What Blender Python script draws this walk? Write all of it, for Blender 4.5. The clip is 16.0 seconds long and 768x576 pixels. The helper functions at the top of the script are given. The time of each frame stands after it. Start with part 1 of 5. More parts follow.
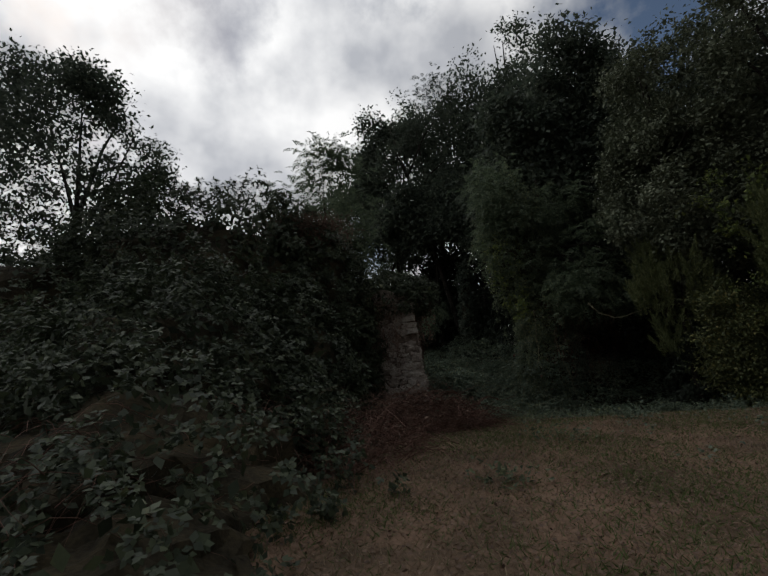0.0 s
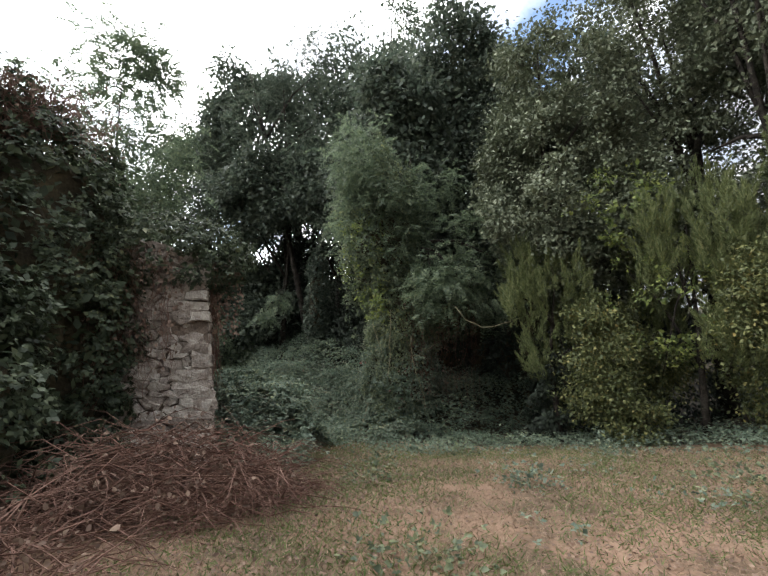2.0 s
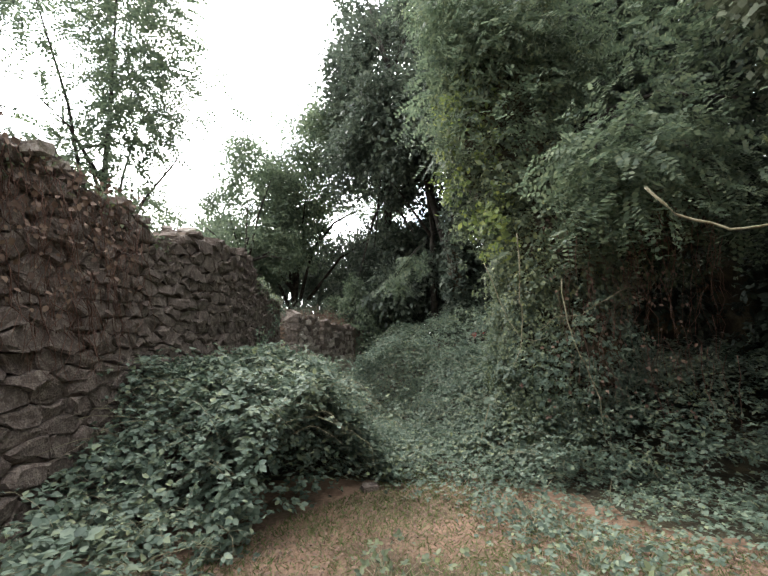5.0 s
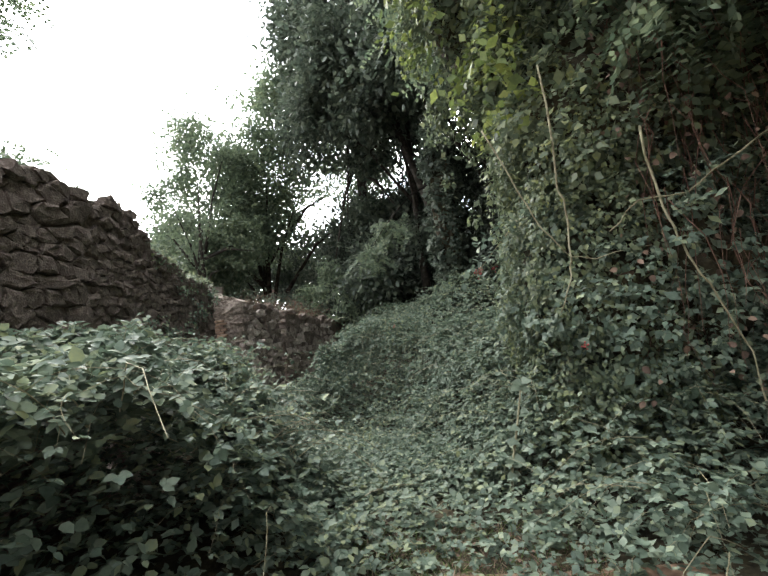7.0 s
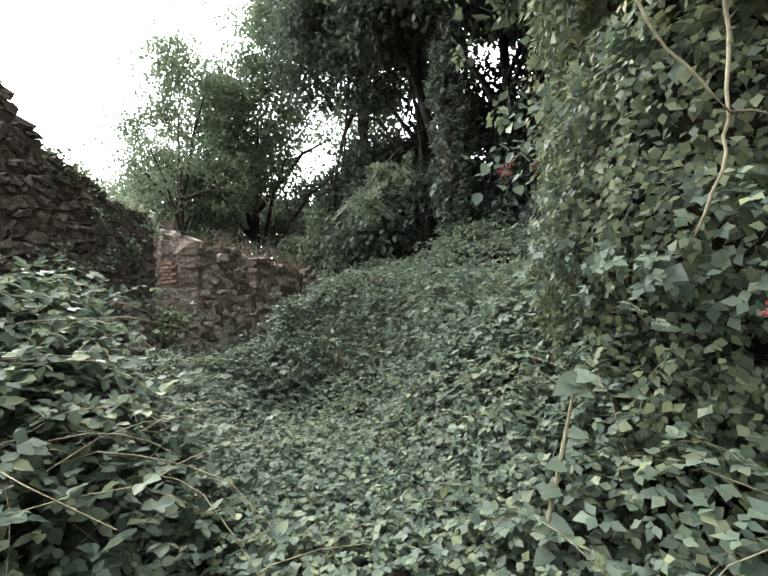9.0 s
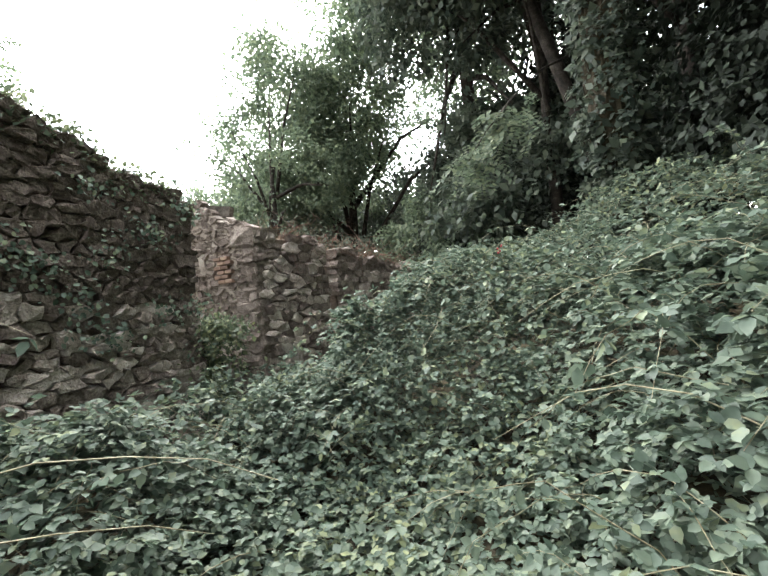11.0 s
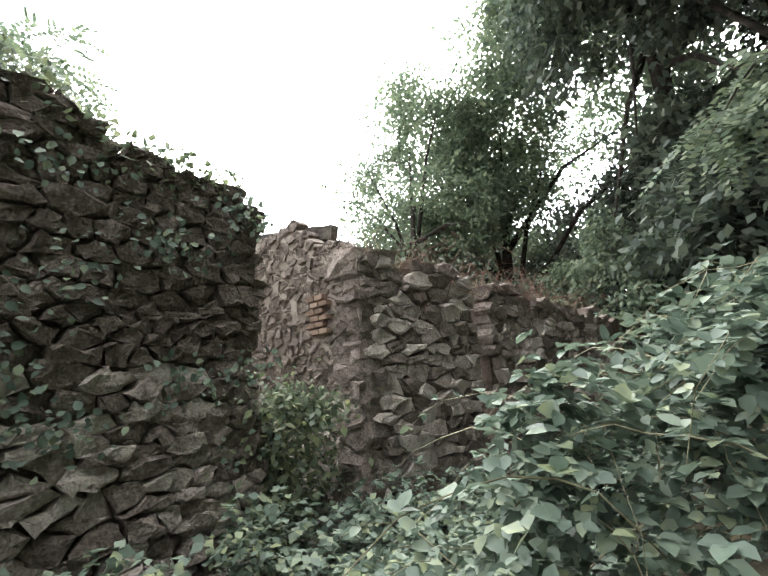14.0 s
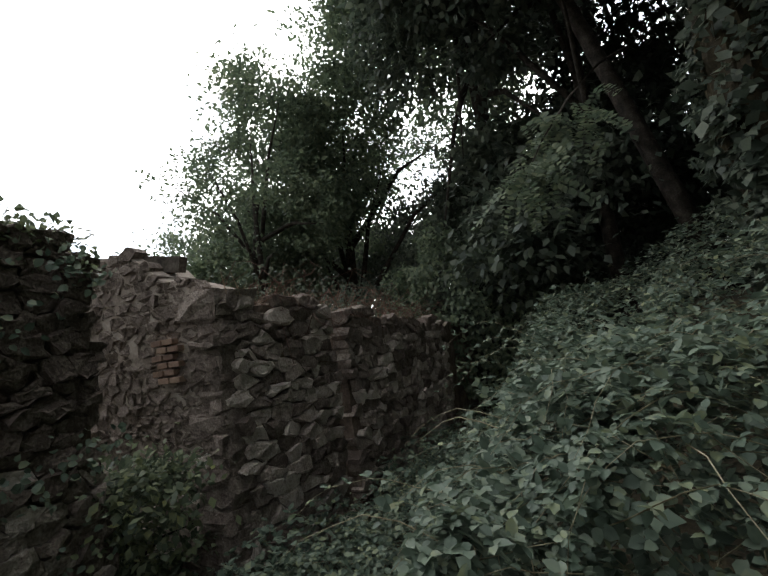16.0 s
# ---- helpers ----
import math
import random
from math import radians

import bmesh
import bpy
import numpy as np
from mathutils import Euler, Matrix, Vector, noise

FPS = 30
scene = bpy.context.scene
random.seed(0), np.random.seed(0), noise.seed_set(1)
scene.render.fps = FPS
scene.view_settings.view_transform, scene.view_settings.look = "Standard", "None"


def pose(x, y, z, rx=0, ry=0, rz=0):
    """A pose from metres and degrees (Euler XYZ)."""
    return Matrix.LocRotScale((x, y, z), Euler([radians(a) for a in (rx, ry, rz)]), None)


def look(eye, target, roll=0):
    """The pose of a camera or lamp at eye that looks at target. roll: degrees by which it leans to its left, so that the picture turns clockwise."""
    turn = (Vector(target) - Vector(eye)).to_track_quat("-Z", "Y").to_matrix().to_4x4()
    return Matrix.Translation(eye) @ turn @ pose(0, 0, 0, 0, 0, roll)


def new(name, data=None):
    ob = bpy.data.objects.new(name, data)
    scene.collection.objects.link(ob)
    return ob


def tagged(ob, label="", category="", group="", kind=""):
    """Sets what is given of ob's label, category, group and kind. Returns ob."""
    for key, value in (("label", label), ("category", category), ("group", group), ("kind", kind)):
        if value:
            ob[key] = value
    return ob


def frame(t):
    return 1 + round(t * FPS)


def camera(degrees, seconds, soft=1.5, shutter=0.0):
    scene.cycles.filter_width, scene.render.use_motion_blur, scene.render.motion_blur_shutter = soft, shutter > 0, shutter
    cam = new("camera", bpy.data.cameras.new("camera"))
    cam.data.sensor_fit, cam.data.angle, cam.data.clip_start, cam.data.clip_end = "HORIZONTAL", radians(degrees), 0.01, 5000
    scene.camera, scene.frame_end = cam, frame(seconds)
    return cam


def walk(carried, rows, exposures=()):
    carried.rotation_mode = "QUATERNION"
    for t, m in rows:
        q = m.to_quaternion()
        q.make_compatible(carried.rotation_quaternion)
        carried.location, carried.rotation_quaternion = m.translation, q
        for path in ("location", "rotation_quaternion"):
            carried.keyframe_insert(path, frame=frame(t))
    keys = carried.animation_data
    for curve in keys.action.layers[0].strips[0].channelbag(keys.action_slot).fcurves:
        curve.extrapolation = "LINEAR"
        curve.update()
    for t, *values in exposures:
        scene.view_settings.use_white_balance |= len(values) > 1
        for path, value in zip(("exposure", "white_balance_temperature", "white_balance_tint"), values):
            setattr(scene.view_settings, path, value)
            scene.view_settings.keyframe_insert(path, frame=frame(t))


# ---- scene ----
cam = camera(83.5, 16.0)
PATH = [
    (0, (-0.094, -0.914, 1.343), (-0.084, 1.061, 1.658), -3.2),
    (0.5, (0.08, -0.15, 1.475), (0.296, 1.821, 1.737), -0.4),
    (1, (0.101, 0.786, 1.612), (0.564, 2.716, 1.861), 2.3),
    (1.5, (0.499, 1.744, 1.501), (1.173, 3.595, 1.849), 2.4),
    (2, (0.978, 2.483, 1.45), (1.621, 4.354, 1.745), 1.1),
    (2.5, (1.452, 3.192, 1.378), (2.066, 5.072, 1.679), 2.3),
    (3, (2.004, 3.979, 1.234), (2.536, 5.877, 1.569), 2.5),
    (3.5, (2.526, 4.894, 1.186), (2.807, 6.847, 1.513), -0.8),
    (4, (3.049, 5.628, 1.162), (3.093, 7.597, 1.51), -3.7),
    (4.5, (3.572, 6.354, 1.177), (3.427, 8.33, 1.446), -3.5),
    (5, (3.911, 7.07, 1.184), (3.619, 9.037, 1.393), -0.8),
    (5.2, (4.112, 7.36, 1.09), (3.716, 9.307, 1.316), -1.8),
    (7.3, (3.944, 10.502, 0.665), (3.676, 12.473, 0.868), -7.7),
    (7.5, (3.893, 10.711, 0.642), (3.707, 12.701, 0.731), -5.5),
    (8, (3.848, 11.135, 0.637), (3.727, 13.132, 0.647), -2.2),
    (8.5, (3.946, 11.566, 0.604), (3.732, 13.552, 0.714), -1.9),
    (9, (4.019, 11.884, 0.554), (3.701, 13.858, 0.613), -3.5),
    (9.5, (3.94, 12.552, 0.475), (3.497, 14.502, 0.464), -1.7),
    (10, (3.826, 13.066, 0.437), (3.158, 14.951, 0.47), -2.0),
    (10.2, (3.839, 13.235, 0.414), (3.066, 15.077, 0.515), -4.3),
    (12.3, (2.765, 15.283, 0.784), (1.946, 17.107, 0.803), -6.3),
    (12.5, (2.748, 15.325, 0.763), (1.98, 17.172, 0.745), -5.1),
    (13, (2.645, 15.584, 0.74), (2.005, 17.477, 0.662), -1.7),
    (13.5, (2.546, 15.726, 0.732), (1.659, 17.519, 0.728), 0.2),
    (14, (2.314, 16.154, 0.642), (0.977, 17.582, 1.061), -3.6),
    (14.5, (2.318, 16.14, 1.0), (1.092, 17.657, 1.446), -4.8),
    (15, (2.414, 15.998, 1.133), (1.532, 17.747, 1.539), -5.0),
    (15.5, (2.359, 15.954, 1.126), (1.655, 17.798, 1.442), -8.3),
    (16, (2.243, 15.978, 1.134), (1.501, 17.816, 1.398), -8.1),
]
EXPOSURES = [(0, -2.35), (0.5, -1.5), (1, -0.7), (1.5, -0.1), (2, 0.4), (2.5, 0.9), (3, 1.0), (4, 0.8), (4.5, 0.55), (5, 1.1), (7.5, 1.2), (8, 1.84), (8.5, 1.97), (9, 1.5), (9.5, 1.45), (10, 1.86), (12.5, 1.85), (13, 1.95), (13.5, 2.2), (14, 1.84), (14.5, 0.05), (15, -0.7), (15.5, -0.4), (16, -0.2)]
walk(cam, [(t, look(eye, target, roll)) for t, eye, target, roll in PATH], EXPOSURES)

# ---- world and sun ----
SUN_TO = Vector((-0.55, 0.62, 0.62)).normalized()
world = bpy.data.worlds.new("sky")
scene.world = world
world.use_nodes = True
wn, wl = world.node_tree.nodes, world.node_tree.links
for nd in list(wn):
    wn.remove(nd)
w_out = wn.new("ShaderNodeOutputWorld")
w_bg = wn.new("ShaderNodeBackground")
w_sky = wn.new("ShaderNodeTexSky")
w_sky.sky_type = "NISHITA"
w_sky.sun_disc = False
w_sky.sun_elevation = math.asin(SUN_TO.z)
w_sky.sun_rotation = math.atan2(SUN_TO.x, SUN_TO.y)
w_tc = wn.new("ShaderNodeTexCoord")
w_noise = wn.new("ShaderNodeTexNoise")
w_noise.inputs["Scale"].default_value = 2.6
w_noise.inputs["Detail"].default_value = 7
w_noise.inputs["Roughness"].default_value = 0.55
w_ramp = wn.new("ShaderNodeValToRGB")
w_ramp.color_ramp.elements[0].position, w_ramp.color_ramp.elements[1].position = 0.33, 0.47
w_shade = wn.new("ShaderNodeTexNoise")
w_shade.inputs["Scale"].default_value = 3.4
w_shade.inputs["Detail"].default_value = 6
w_cloud = wn.new("ShaderNodeValToRGB")
w_cloud.color_ramp.elements[0].position, w_cloud.color_ramp.elements[0].color = 0.38, (8.0, 8.3, 9.0, 1)
w_cloud.color_ramp.elements[1].position, w_cloud.color_ramp.elements[1].color = 0.56, (17, 17, 17, 1)
w_mix = wn.new("ShaderNodeMix")
w_mix.data_type = "RGBA"
w_dot = wn.new("ShaderNodeVectorMath")
w_dot.operation = "DOT_PRODUCT"
w_dot.inputs[1].default_value = SUN_TO
w_norm = wn.new("ShaderNodeVectorMath")
w_norm.operation = "NORMALIZE"
wl.new(w_tc.outputs["Generated"], w_norm.inputs[0])
wl.new(w_norm.outputs[0], w_dot.inputs[0])
w_glow = wn.new("ShaderNodeMapRange")
w_glow.interpolation_type = "SMOOTHSTEP"
for key, value in (("From Min", 0.0), ("From Max", 1.0), ("To Min", 0.55), ("To Max", 2.6)):
    w_glow.inputs[key].default_value = value
wl.new(w_dot.outputs["Value"], w_glow.inputs["Value"])
w_lit = wn.new("ShaderNodeVectorMath")
w_lit.operation = "SCALE"
wl.new(w_cloud.outputs["Color"], w_lit.inputs[0])
wl.new(w_glow.outputs["Result"], w_lit.inputs["Scale"])
wl.new(w_tc.outputs["Generated"], w_noise.inputs["Vector"])
wl.new(w_tc.outputs["Generated"], w_shade.inputs["Vector"])
wl.new(w_noise.outputs["Fac"], w_ramp.inputs["Fac"])
wl.new(w_shade.outputs["Fac"], w_cloud.inputs["Fac"])
wl.new(w_ramp.outputs["Color"], w_mix.inputs["Factor"])
w_blue = wn.new("ShaderNodeVectorMath")
w_blue.operation = "SCALE"
w_blue.inputs["Scale"].default_value = 2.2
wl.new(w_sky.outputs["Color"], w_blue.inputs[0])
wl.new(w_blue.outputs[0], w_mix.inputs["A"])
wl.new(w_lit.outputs[0], w_mix.inputs["B"])
wl.new(w_mix.outputs["Result"], w_bg.inputs["Color"])
w_bg.inputs["Strength"].default_value = 0.12
wl.new(w_bg.outputs["Background"], w_out.inputs["Surface"])
sun_data = bpy.data.lights.new("sun", "SUN")
sun_data.energy, sun_data.angle, sun_data.color = 1.2, radians(14), (1.0, 0.96, 0.9)
sun = new("sun", sun_data)
sun.matrix_world = look(SUN_TO * 60, (0, 0, 0))


# ---- materials ----
def base_material(name):
    m = bpy.data.materials.new(name)
    m.use_nodes = True
    n, l = m.node_tree.nodes, m.node_tree.links
    return m, n, l, n["Principled BSDF"]


def ramp_node(n, stops):
    r = n.new("ShaderNodeValToRGB")
    els = r.color_ramp.elements
    while len(els) < len(stops):
        els.new(0.5)
    for e, (p, c) in zip(els, stops):
        e.position, e.color = p, (*c, 1)
    return r


def leaf_material(name, stops, rough=0.5, through_light=0.25):
    """Leaves: the hue varies from leaf to leaf and in broad patches."""
    m, n, l, b = base_material(name)
    geo = n.new("ShaderNodeNewGeometry")
    tc = n.new("ShaderNodeTexCoord")
    broad = n.new("ShaderNodeTexNoise")
    broad.inputs["Scale"].default_value = 0.9
    broad.inputs["Detail"].default_value = 3
    l.new(tc.outputs["Object"], broad.inputs["Vector"])
    mixv = n.new("ShaderNodeMath")
    mixv.operation = "MULTIPLY_ADD"
    mixv.inputs[1].default_value = 0.6
    l.new(geo.outputs["Random Per Island"], mixv.inputs[0])
    scale = n.new("ShaderNodeMath")
    scale.operation = "MULTIPLY"
    scale.inputs[1].default_value = 0.42
    l.new(broad.outputs["Fac"], scale.inputs[0])
    l.new(scale.outputs[0], mixv.inputs[2])
    fine = n.new("ShaderNodeTexNoise")
    fine.inputs["Scale"].default_value = 38.0
    fine.inputs["Detail"].default_value = 2
    l.new(geo.outputs["Position"], fine.inputs["Vector"])
    blotch = n.new("ShaderNodeMath")
    blotch.operation = "MULTIPLY_ADD"
    blotch.inputs[1].default_value = 0.36
    l.new(fine.outputs["Fac"], blotch.inputs[0])
    shift = n.new("ShaderNodeMath")
    shift.operation = "SUBTRACT"
    shift.inputs[1].default_value = 0.18
    l.new(mixv.outputs[0], shift.inputs[0])
    l.new(shift.outputs[0], blotch.inputs[2])
    r = ramp_node(n, stops)
    l.new(blotch.outputs[0], r.inputs["Fac"])
    l.new(r.outputs["Color"], b.inputs["Base Color"])
    b.inputs["Roughness"].default_value = rough
    b.inputs["Specular IOR Level"].default_value = 0.35
    tr = n.new("ShaderNodeBsdfTranslucent")
    l.new(r.outputs["Color"], tr.inputs["Color"])
    mx = n.new("ShaderNodeMixShader")
    mx.inputs[0].default_value = through_light
    out = n["Material Output"]
    l.new(b.outputs[0], mx.inputs[1])
    l.new(tr.outputs[0], mx.inputs[2])
    l.new(mx.outputs[0], out.inputs["Surface"])
    return m


def rough_material(name, stops, scale=6.0, bump=0.4, rough=0.9, per_object=0.0, fine=40.0):
    """Stone, mortar, bark, soil: two scales of noise and a bump."""
    m, n, l, b = base_material(name)
    tc = n.new("ShaderNodeTexCoord")
    geo = n.new("ShaderNodeNewGeometry")
    big, small = n.new("ShaderNodeTexNoise"), n.new("ShaderNodeTexNoise")
    big.inputs["Scale"].default_value, small.inputs["Scale"].default_value = scale, fine
    big.inputs["Detail"].default_value = small.inputs["Detail"].default_value = 6
    for t in (big, small):
        l.new(geo.outputs["Position"], t.inputs["Vector"])
    add = n.new("ShaderNodeMath")
    add.operation = "MULTIPLY_ADD"
    add.inputs[1].default_value = 0.35
    l.new(small.outputs["Fac"], add.inputs[0])
    part2 = n.new("ShaderNodeMath")
    part2.operation = "MULTIPLY_ADD"
    part2.inputs[1].default_value = 0.65 - 0.5 * per_object
    l.new(big.outputs["Fac"], part2.inputs[0])
    info = n.new("ShaderNodeObjectInfo")
    rnd = n.new("ShaderNodeMath")
    rnd.operation = "MULTIPLY"
    rnd.inputs[1].default_value = per_object * 0.5
    l.new(info.outputs["Random"], rnd.inputs[0])
    l.new(rnd.outputs[0], part2.inputs[2])
    l.new(part2.outputs[0], add.inputs[2])
    r = ramp_node(n, [(0.5 + (p - 0.5) * 0.55, c) for p, c in stops])
    l.new(add.outputs[0], r.inputs["Fac"])
    l.new(r.outputs["Color"], b.inputs["Base Color"])
    b.inputs["Roughness"].default_value = rough
    b.inputs["Specular IOR Level"].default_value = 0.25
    bp = n.new("ShaderNodeBump")
    bp.inputs["Strength"].default_value, bp.inputs["Distance"].default_value = bump, 0.045
    l.new(add.outputs[0], bp.inputs["Height"])
    l.new(bp.outputs[0], b.inputs["Normal"])
    return m


M_BRAMBLE = leaf_material("bramble_leaf", [(0.1, (0.0505, 0.0768, 0.0567)), (0.4, (0.114, 0.158, 0.117)), (0.68, (0.184, 0.23, 0.167)), (0.92, (0.294, 0.324, 0.163))], 0.58, 0.32)
M_IVY = leaf_material("ivy_leaf", [(0.1, (0.0235, 0.0352, 0.0217)), (0.5, (0.0502, 0.0688, 0.0385)), (0.8, (0.0879, 0.11, 0.0586)), (0.97, (0.167, 0.165, 0.0753))], 0.55, 0.2)
M_VINE = leaf_material("vine_leaf", [(0.1, (0.0566, 0.0784, 0.0545)), (0.45, (0.124, 0.157, 0.0992)), (0.8, (0.216, 0.249, 0.133)), (0.95, (0.391, 0.387, 0.133))], 0.55, 0.4)
M_HEATH = leaf_material("heath_needle", [(0.1, (0.0608, 0.0774, 0.0331)), (0.5, (0.133, 0.161, 0.0663)), (0.9, (0.243, 0.265, 0.111))], 0.6)
M_YELLOW = leaf_material("yellow_leaf", [(0.1, (0.085, 0.12, 0.045)), (0.5, (0.17, 0.22, 0.07)), (0.9, (0.33, 0.36, 0.1))], 0.5, 0.45)
M_HEDGE = leaf_material("hedge_leaf", [(0.1, (0.045, 0.058, 0.026)), (0.45, (0.1, 0.12, 0.05)), (0.75, (0.19, 0.2, 0.075)), (0.95, (0.36, 0.27, 0.09))], 0.55, 0.3)
M_OAK = leaf_material("oak_leaf", [(0.1, (0.055, 0.068, 0.042)), (0.5, (0.135, 0.155, 0.1)), (0.9, (0.23, 0.26, 0.17))], 0.7, 0.15)
M_ROBINIA = leaf_material("robinia_leaf", [(0.1, (0.0636, 0.0941, 0.0648)), (0.5, (0.127, 0.168, 0.106)), (0.9, (0.212, 0.25, 0.146))], 0.55, 0.5)
M_FOREST = leaf_material("forest_leaf", [(0.1, (0.0371, 0.0524, 0.0413)), (0.5, (0.0795, 0.103, 0.0744)), (0.9, (0.146, 0.169, 0.118))], 0.55, 0.42)
# near-black leaves: the shade of hollows and deep wood put into the colour
M_SHADELEAF = leaf_material("shade_dark_leaf", [(0.1, (0.012, 0.018, 0.012)), (0.5, (0.026, 0.036, 0.024)), (0.9, (0.05, 0.064, 0.042))], 0.7, 0.12)
M_DEADLEAF = leaf_material("dead_leaf", [(0.1, (0.07, 0.048, 0.036)), (0.5, (0.15, 0.1, 0.075)), (0.9, (0.27, 0.19, 0.14))], 0.8, 0.1)
M_DRYGRASS = leaf_material("dry_grass", [(0.1, (0.15, 0.1, 0.07)), (0.5, (0.27, 0.195, 0.135)), (0.9, (0.4, 0.31, 0.22))], 0.8, 0.2)
M_GRASS = leaf_material("green_grass", [(0.1, (0.05, 0.085, 0.025)), (0.5, (0.09, 0.14, 0.04)), (0.9, (0.17, 0.2, 0.07))], 0.6, 0.3)
M_TWIG = rough_material("dry_twig", [(0.2, (0.0675, 0.036, 0.0288)), (0.5, (0.15, 0.0828, 0.0612)), (0.85, (0.27, 0.173, 0.137))], 3.0, 0.2, 0.85)
M_CANE = rough_material("bramble_cane", [(0.3, (0.14, 0.12, 0.07)), (0.7, (0.32, 0.3, 0.2))], 9.0, 0.1, 0.7)
M_BARK = rough_material("bark", [(0.25, (0.012, 0.01, 0.008)), (0.55, (0.035, 0.029, 0.023)), (0.8, (0.08, 0.068, 0.055))], 7.0, 0.8)
M_STONE = rough_material("rubble_stone", [(0.2, (0.1, 0.0779, 0.066)), (0.42, (0.224, 0.185, 0.158)), (0.56, (0.342, 0.293, 0.254)), (0.8, (0.555, 0.496, 0.438))], 14.0, 1.0, 0.95, 0.6, 60.0)
M_PALE = rough_material("pale_limestone", [(0.2, (0.15, 0.122, 0.102)), (0.42, (0.3, 0.255, 0.22)), (0.56, (0.42, 0.375, 0.33)), (0.8, (0.58, 0.54, 0.48))], 11.0, 1.0, 0.95, 0.4, 50.0)
M_MORTAR = rough_material("earth_mortar", [(0.25, (0.069, 0.054, 0.0425)), (0.5, (0.149, 0.115, 0.092)), (0.8, (0.276, 0.218, 0.178))], 6.0, 1.0, 0.98)
M_PLASTER = rough_material("worn_plaster", [(0.25, (0.2, 0.165, 0.14)), (0.5, (0.33, 0.28, 0.24)), (0.8, (0.45, 0.4, 0.35))], 3.0, 0.7, 0.95)
M_BRICK = rough_material("brick", [(0.25, (0.16, 0.105, 0.08)), (0.55, (0.28, 0.19, 0.14)), (0.85, (0.38, 0.28, 0.21))], 8.0, 0.4, 0.9, 0.4)
M_WOOD = rough_material("weathered_beam", [(0.25, (0.04, 0.034, 0.03)), (0.6, (0.11, 0.095, 0.08)), (0.85, (0.2, 0.18, 0.155))], 5.0, 0.5, 0.9)
M_BERRY, _n, _l, _b = base_material("red_berry")
_b.inputs["Base Color"].default_value, _b.inputs["Roughness"].default_value = (0.28, 0.035, 0.035, 1), 0.35
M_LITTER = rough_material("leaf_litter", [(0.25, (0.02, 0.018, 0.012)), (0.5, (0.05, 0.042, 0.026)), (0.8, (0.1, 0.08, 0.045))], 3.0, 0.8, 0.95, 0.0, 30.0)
M_SOIL = rough_material("lawn_soil", [(0.25, (0.0679, 0.0493, 0.0306)), (0.42, (0.128, 0.088, 0.0578)), (0.58, (0.203, 0.13, 0.0884)), (0.8, (0.271, 0.183, 0.129))], 1.1, 0.6, 0.95, 0.0, 22.0)


# ---- mesh helpers ----
rng = np.random.default_rng(7)


def unit(v):
    return v / np.maximum(np.linalg.norm(v, axis=-1, keepdims=True), 1e-9)


def poly_mesh(name, verts, loops, sizes, material, smooth=False, flat=False):
    """A mesh from a vertex array, the corner indices and the corner count of each face."""
    me = bpy.data.meshes.new(name)
    sizes = np.asarray(sizes, dtype=np.int32)
    me.vertices.add(len(verts))
    me.vertices.foreach_set("co", np.asarray(verts, dtype=np.float32).ravel())
    me.loops.add(len(loops))
    me.loops.foreach_set("vertex_index", np.asarray(loops, dtype=np.int32))
    me.polygons.add(len(sizes))
    me.polygons.foreach_set("loop_start", np.concatenate([[0], np.cumsum(sizes)[:-1]]).astype(np.int32))
    me.polygons.foreach_set("loop_total", sizes)
    me.update(calc_edges=True)
    me.materials.append(material)
    if flat:
        me.shade_flat()
    return me


LEAF_SHAPES = {
    "quad": np.array([(0, 0, 0), (0.45, 0.3, 0.05), (1, 0, 0), (0.45, -0.3, 0.05)]),
    "narrow": np.array([(0, 0.1, 0), (1, 0, 0), (0, -0.1, 0)]),
    "oval": np.array([(0, 0, 0), (0.22, 0.33, 0.1), (0.6, 0.33, 0.07), (1, 0, -0.08), (0.6, -0.33, 0.07), (0.22, -0.33, 0.1)]),
    "ivy": np.array([(0, 0, 0), (0.28, 0.42, 0.06), (1, 0, -0.05), (0.28, -0.42, 0.06)]),
    "broad": np.array([(0, 0, 0), (0.42, 0.36, 0.06), (1, 0, -0.05), (0.42, -0.36, 0.06)]),
    "lobed": np.array([(0, 0, 0), (-0.05, 0.4, 0.05), (0.4, 0.34, 0.04), (1, 0, -0.06), (0.4, -0.34, 0.04), (-0.05, -0.4, 0.05)]),
}


def leaves(name, base, along, up, size, shape, material):
    """Many leaves in one mesh: base points, growth directions, rough normals, lengths."""
    tmpl = LEAF_SHAPES[shape]
    along = unit(along)
    side = unit(np.cross(up, along))
    nrm = np.cross(along, side)
    sz = np.asarray(size).reshape(-1, 1, 1)
    v = base[:, None, :] + sz * (tmpl[None, :, 0:1] * along[:, None, :] + tmpl[None, :, 1:2] * side[:, None, :] + tmpl[None, :, 2:3] * nrm[:, None, :])
    k = len(tmpl)
    n = len(base)
    if shape == "oval":
        halves = np.arange(n)[:, None] * k + np.array([0, 1, 2, 3, 0, 3, 4, 5])[None]
        return poly_mesh(name, v.reshape(-1, 3), halves.ravel(), np.full(2 * n, 4), material)
    return poly_mesh(name, v.reshape(-1, 3), np.arange(n * k), np.full(n, k), material)


